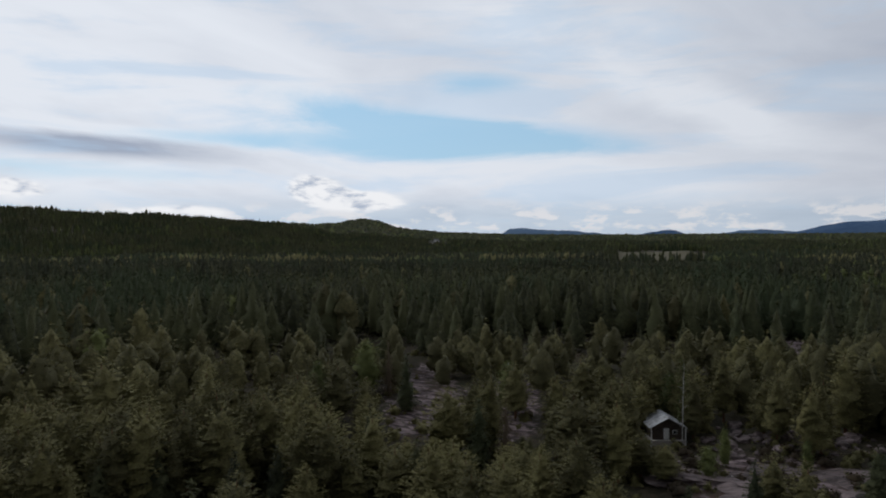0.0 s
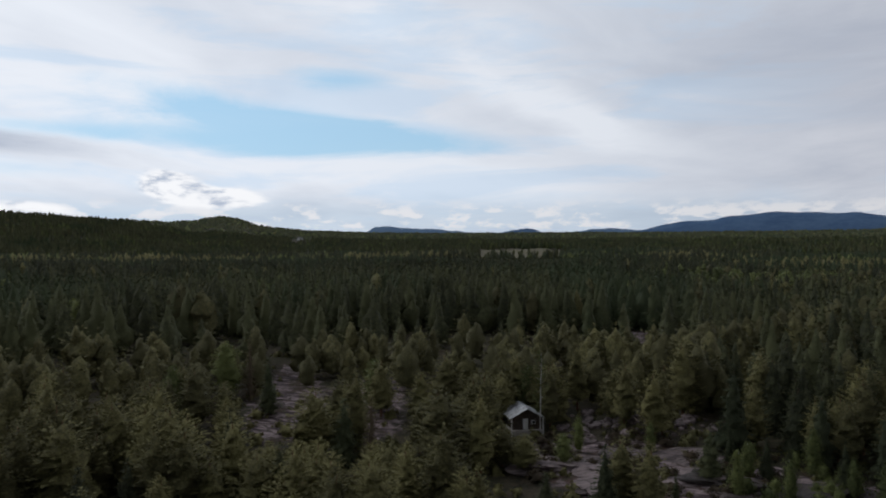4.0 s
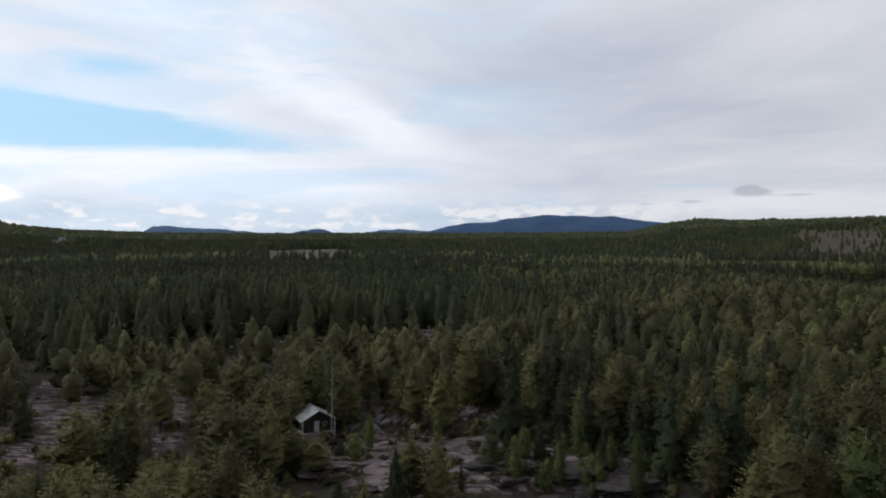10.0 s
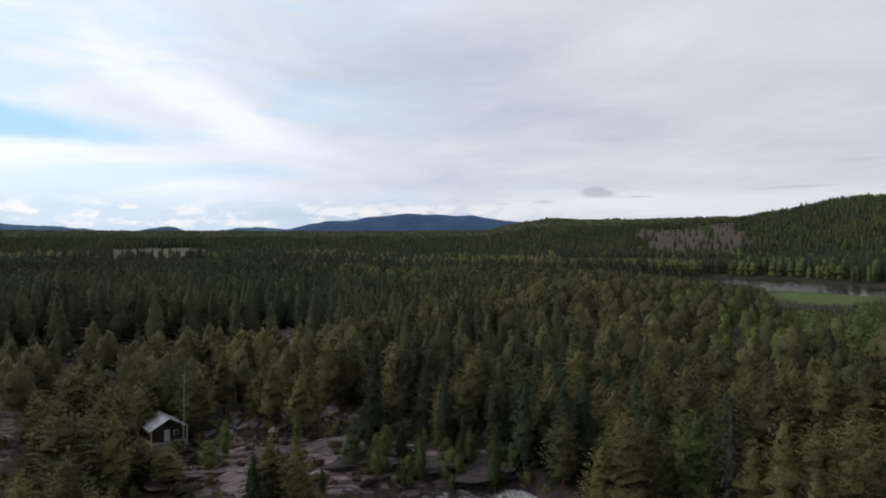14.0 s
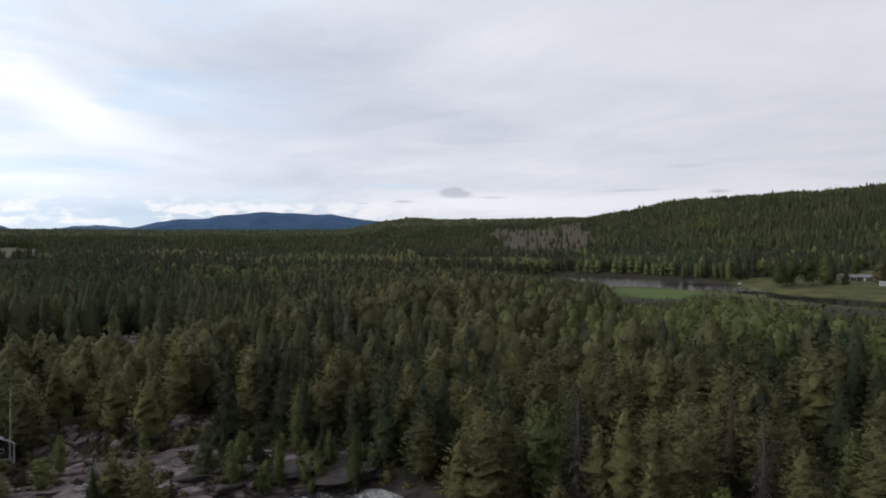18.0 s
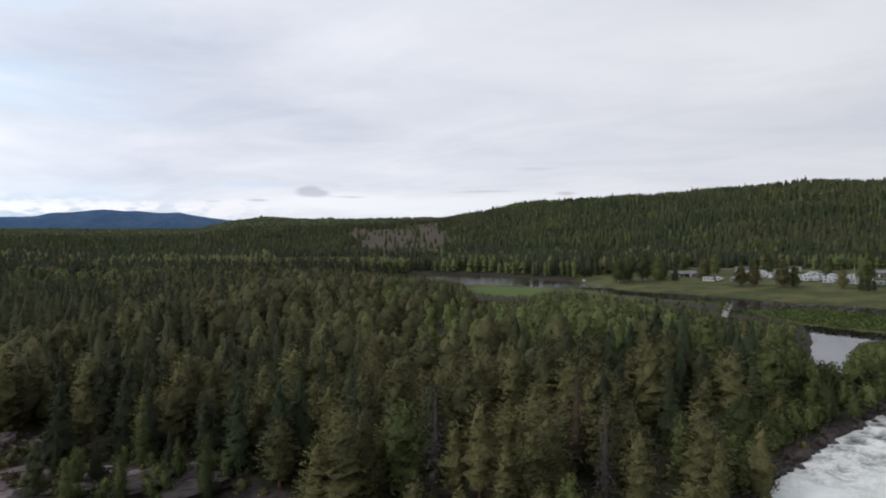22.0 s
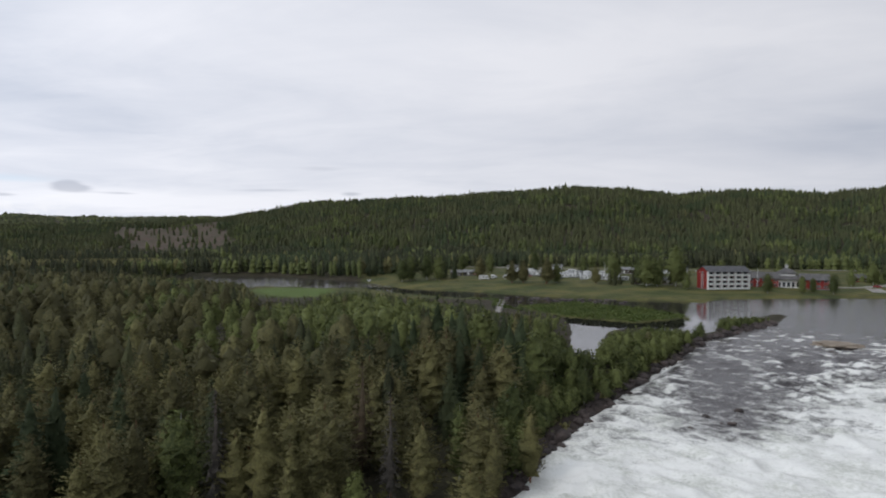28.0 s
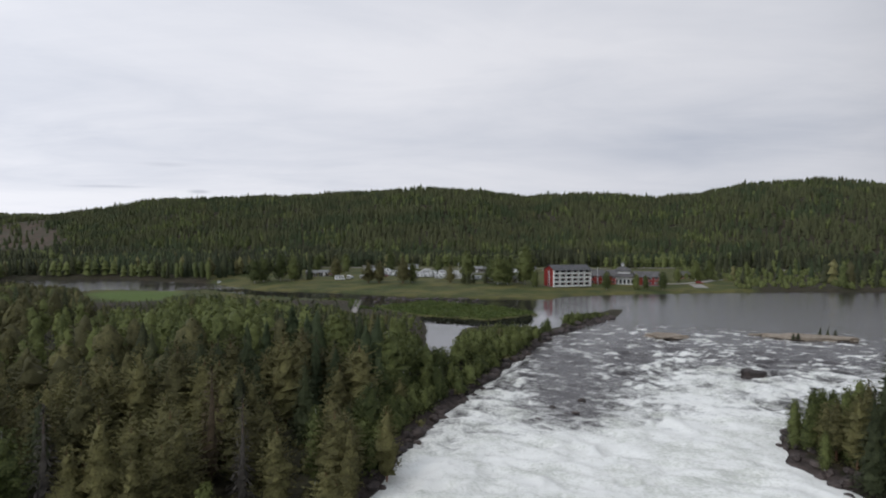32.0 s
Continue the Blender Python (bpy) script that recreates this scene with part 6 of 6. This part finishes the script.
ok = (dshore > 3) & (srng.random(len(sx)) < 0.75) & (np.abs(np.hypot(sx, sy) - 695) > 10) & ((bearing(sx, sy) > 114.5) | (np.hypot(sx, sy) > 500))
sx, sy = sx[ok], sy[ok]
kk = [tuft_crown(srng, 8, 4, 3.2, 2.4, 0.1, BUSH_SHAPE, 0.7, 0.9, (3, 6)) for _ in range(3)]
size = 0.6 + 1.0 * srng.random(len(sx)) ** 2
v, f, n, _ = spread(kk, sx, sy, ground_height(sx, sy) - 0.1, size, size, srng.random(len(sx)) * 6.28, srng.integers(0, 3, len(sx)))
tagged(new("shrubs", tri_mesh("shrubs", v, f, BIRCH, False, n)), "low green shrubs on the far river bank", "shrubs", kind="stuff")
for b, r in ((115.2, 560), (116.8, 600), (118.6, 640), (120.4, 590), (121.8, 650), (123.5, 610), (114.4, 590), (117.5, 540), (122.4, 560)):
    plant("birch", *polar(b, r), 8 + 6 * srng.random(), label="leafy birch on the far river bank", group="trees of the far bank")

# reeds and sedge on the islet and the low shore
tx, ty = scatter(245, 330, 80, 101, 1.7, srng)
ok = (far_from(ISLET, tx, ty) < -0.8) | ((far_from(LAGOON, tx, ty) > 0.3) & (far_from(LAGOON, tx, ty) < 5) & (np.hypot(tx, ty) > 280))
tx, ty = tx[ok], ty[ok]
SEDGE = surface("green_sedge", (0.085, 0.125, 0.032), (0.170, 0.210, 0.060), 0.12, 0.8, 0.6, 0.4, island=0.6, thin=0.2)
kk = [tuft_crown(srng, 4, 4, 0.8, 0.9, 0.2, BUSH_SHAPE, 0.55, 0.6, None) for _ in range(2)]
size = 0.6 + 0.6 * srng.random(len(tx))
v, f, n, _ = spread(kk, tx, ty, ground_height(tx, ty), size, size * 1.3, srng.random(len(tx)) * 6.28, srng.integers(0, 2, len(tx)))
tagged(new("sedge", tri_mesh("sedge", v, f, SEDGE, False, n)), "bright green sedge on the islet in the lagoon", "grass", kind="stuff")
# reeds added as the dark reflection in the shallows between islet and tongue of land
tx, ty = scatter(225, 300, 88.5, 99, 1.25, srng)
di = far_from(ISLET, tx, ty)
ok = (di > 0.5) & (di < 11 + 5 * fbm(tx / 9, ty / 9, 2, 4)) & (far_from(LAGOON, tx, ty) < 0) & (tx < 277) & (np.hypot(tx, ty) > 236)
tx, ty = tx[ok], ty[ok]
REFLECTION_DARK = surface("dark_reflection_reeds", (0.018, 0.022, 0.012), (0.045, 0.048, 0.022), 0.2, 0.9, 1.0, 0.4, island=0.6)
kk = [tuft_crown(srng, 4, 4, 0.6, 0.7, 0.0, BUSH_SHAPE, 0.5, 0.8, None) for _ in range(2)]
size = 0.6 + 0.5 * srng.random(len(tx))
v, f, n, _ = spread(kk, tx, ty, np.full(len(tx), -0.1), size, size * 1.2, srng.random(len(tx)) * 6.28, srng.integers(0, 2, len(tx)))
tagged(new("reeds", tri_mesh("reeds", v, f, REFLECTION_DARK, False, n)), "added dark reeds standing in for the reflection on the shallow backwater", "reeds", kind="stuff")
# stones of the old weir across the channel
n = 60
for _ in range(n):
    u = srng.random()
    px, py = 338 + 9 * srng.normal() * 0.8, 34 - 62 * u
    ob = tagged(new("weir_stone", DARK_STONES[int(srng.integers(4))]), "dark stone of the old weir in the shallow channel", "boulder", "stones of the weir")
    sz = 0.6 + 0.8 * srng.random()
    ob.matrix_basis = pose(px, py, 0.0, 0, 0, srng.random() * 360) @ Matrix.Diagonal((sz, sz, sz * 0.6, 1))


# ---- footbridge, boardwalk, hut ----
def boardwalk(name, words, p0, p1, width, z0, z1, gap=0.32, rails=False):
    p0, p1 = Vector((*p0, z0)), Vector((*p1, z1))
    length = (p1 - p0).length
    root = tagged(new(name), words, "walkway")
    root.matrix_basis = Matrix.Translation(p0) @ (p1 - p0).to_track_quat("X", "Z").to_matrix().to_4x4()
    board = bpy.data.meshes.new("plank")
    bm = boxes((0.0, gap - 0.04, -width / 2, width / 2, 0.0, 0.06))
    bm.to_mesh(board)
    bm.free()
    board.materials.append(PLANK)
    for k in range(int(length / gap)):
        ob = part("plank", board, None, root)
        ob.matrix_basis = pose(k * gap, srng.normal(0, 0.02), 0, 0, 0, srng.normal(0, 0.6))
    for s in (-1, 1):
        part("beam", boxes((0, length, s * width * 0.38 - 0.08, s * width * 0.38 + 0.08, -0.22, -0.01)), PLANK, root)
    for k in range(int(length / 4) + 1):
        for s in (-1, 1):
            part("post", boxes((k * 4.0, k * 4.0 + 0.14, s * width * 0.44 - 0.07, s * width * 0.44 + 0.07, -2.4, 1.0 if rails else -0.02)), PLANK, root)
    if rails:
        for s in (-1, 1):
            part("rail", boxes((0, length, s * width * 0.44 - 0.05, s * width * 0.44 + 0.05, 1.0, 1.1)), PLANK, root)
    return root


boardwalk("footbridge", "pale wooden footbridge over the lagoon", (268, 26), (316, 28.5), 2.2, 1.0, 1.0, 0.5, True)
boardwalk("boardwalk", "grey plank boardwalk on the rocks", (38.5, 90), (43.5, 103.5), 1.3, -6.3, -5.3)


def hut():
    """A weathered rest hut with a pale sheet roof."""
    root = tagged(new("hut"), "weathered log hut with a pale sheet roof", "hut")
    part("wall", gable_wall(0.3, 5.2, 0.3, 4.2, 2.3, 3.7, False), LOG, root)
    n = 6
    for s in (0, 1):
        for k in range(n):
            a, b = k / n, (k + 1) / n - 0.015
            xs = ((-0.5, 2.2), (2.75, 4.0)) if s == 0 else ((2.75, 4.0), (6.0, 2.2))
            (xa, za), (xb, zb) = xs
            y0, y1 = -0.9 + 6.2 * a, -0.9 + 6.2 * b
            part("roof_sheet", prism([(xa, za), (xb, zb), (xb, zb + 0.07), (xa, za + 0.07)], y0, y1), TIN, root)
    for x in (-0.2, 5.55):
        part("post", boxes((x, x + 0.16, -0.75, -0.59, -1.0, 2.25)), WHITE, root)
    part("door", boxes((2.2, 3.1, 0.22, 0.29, 0.1, 2.0)), WHITE, root, "white plank door")
    fr = part("window", boxes((3.7, 4.5, 0.22, 0.29, 1.0, 1.7)), WHITE, root)
    part("pane", boxes((3.8, 4.4, 0.19, 0.215, 1.1, 1.6)), GLASS, fr)
    part("floor", boxes((-0.1, 5.6, -0.7, 4.3, -1.0, 0.05)), PLANK, root)
    return root


hx, hy = polar(16.6, 124)
hut().matrix_basis = pose(hx, hy, at_ground(hx, hy) + 0.8, 0, 0, -2)
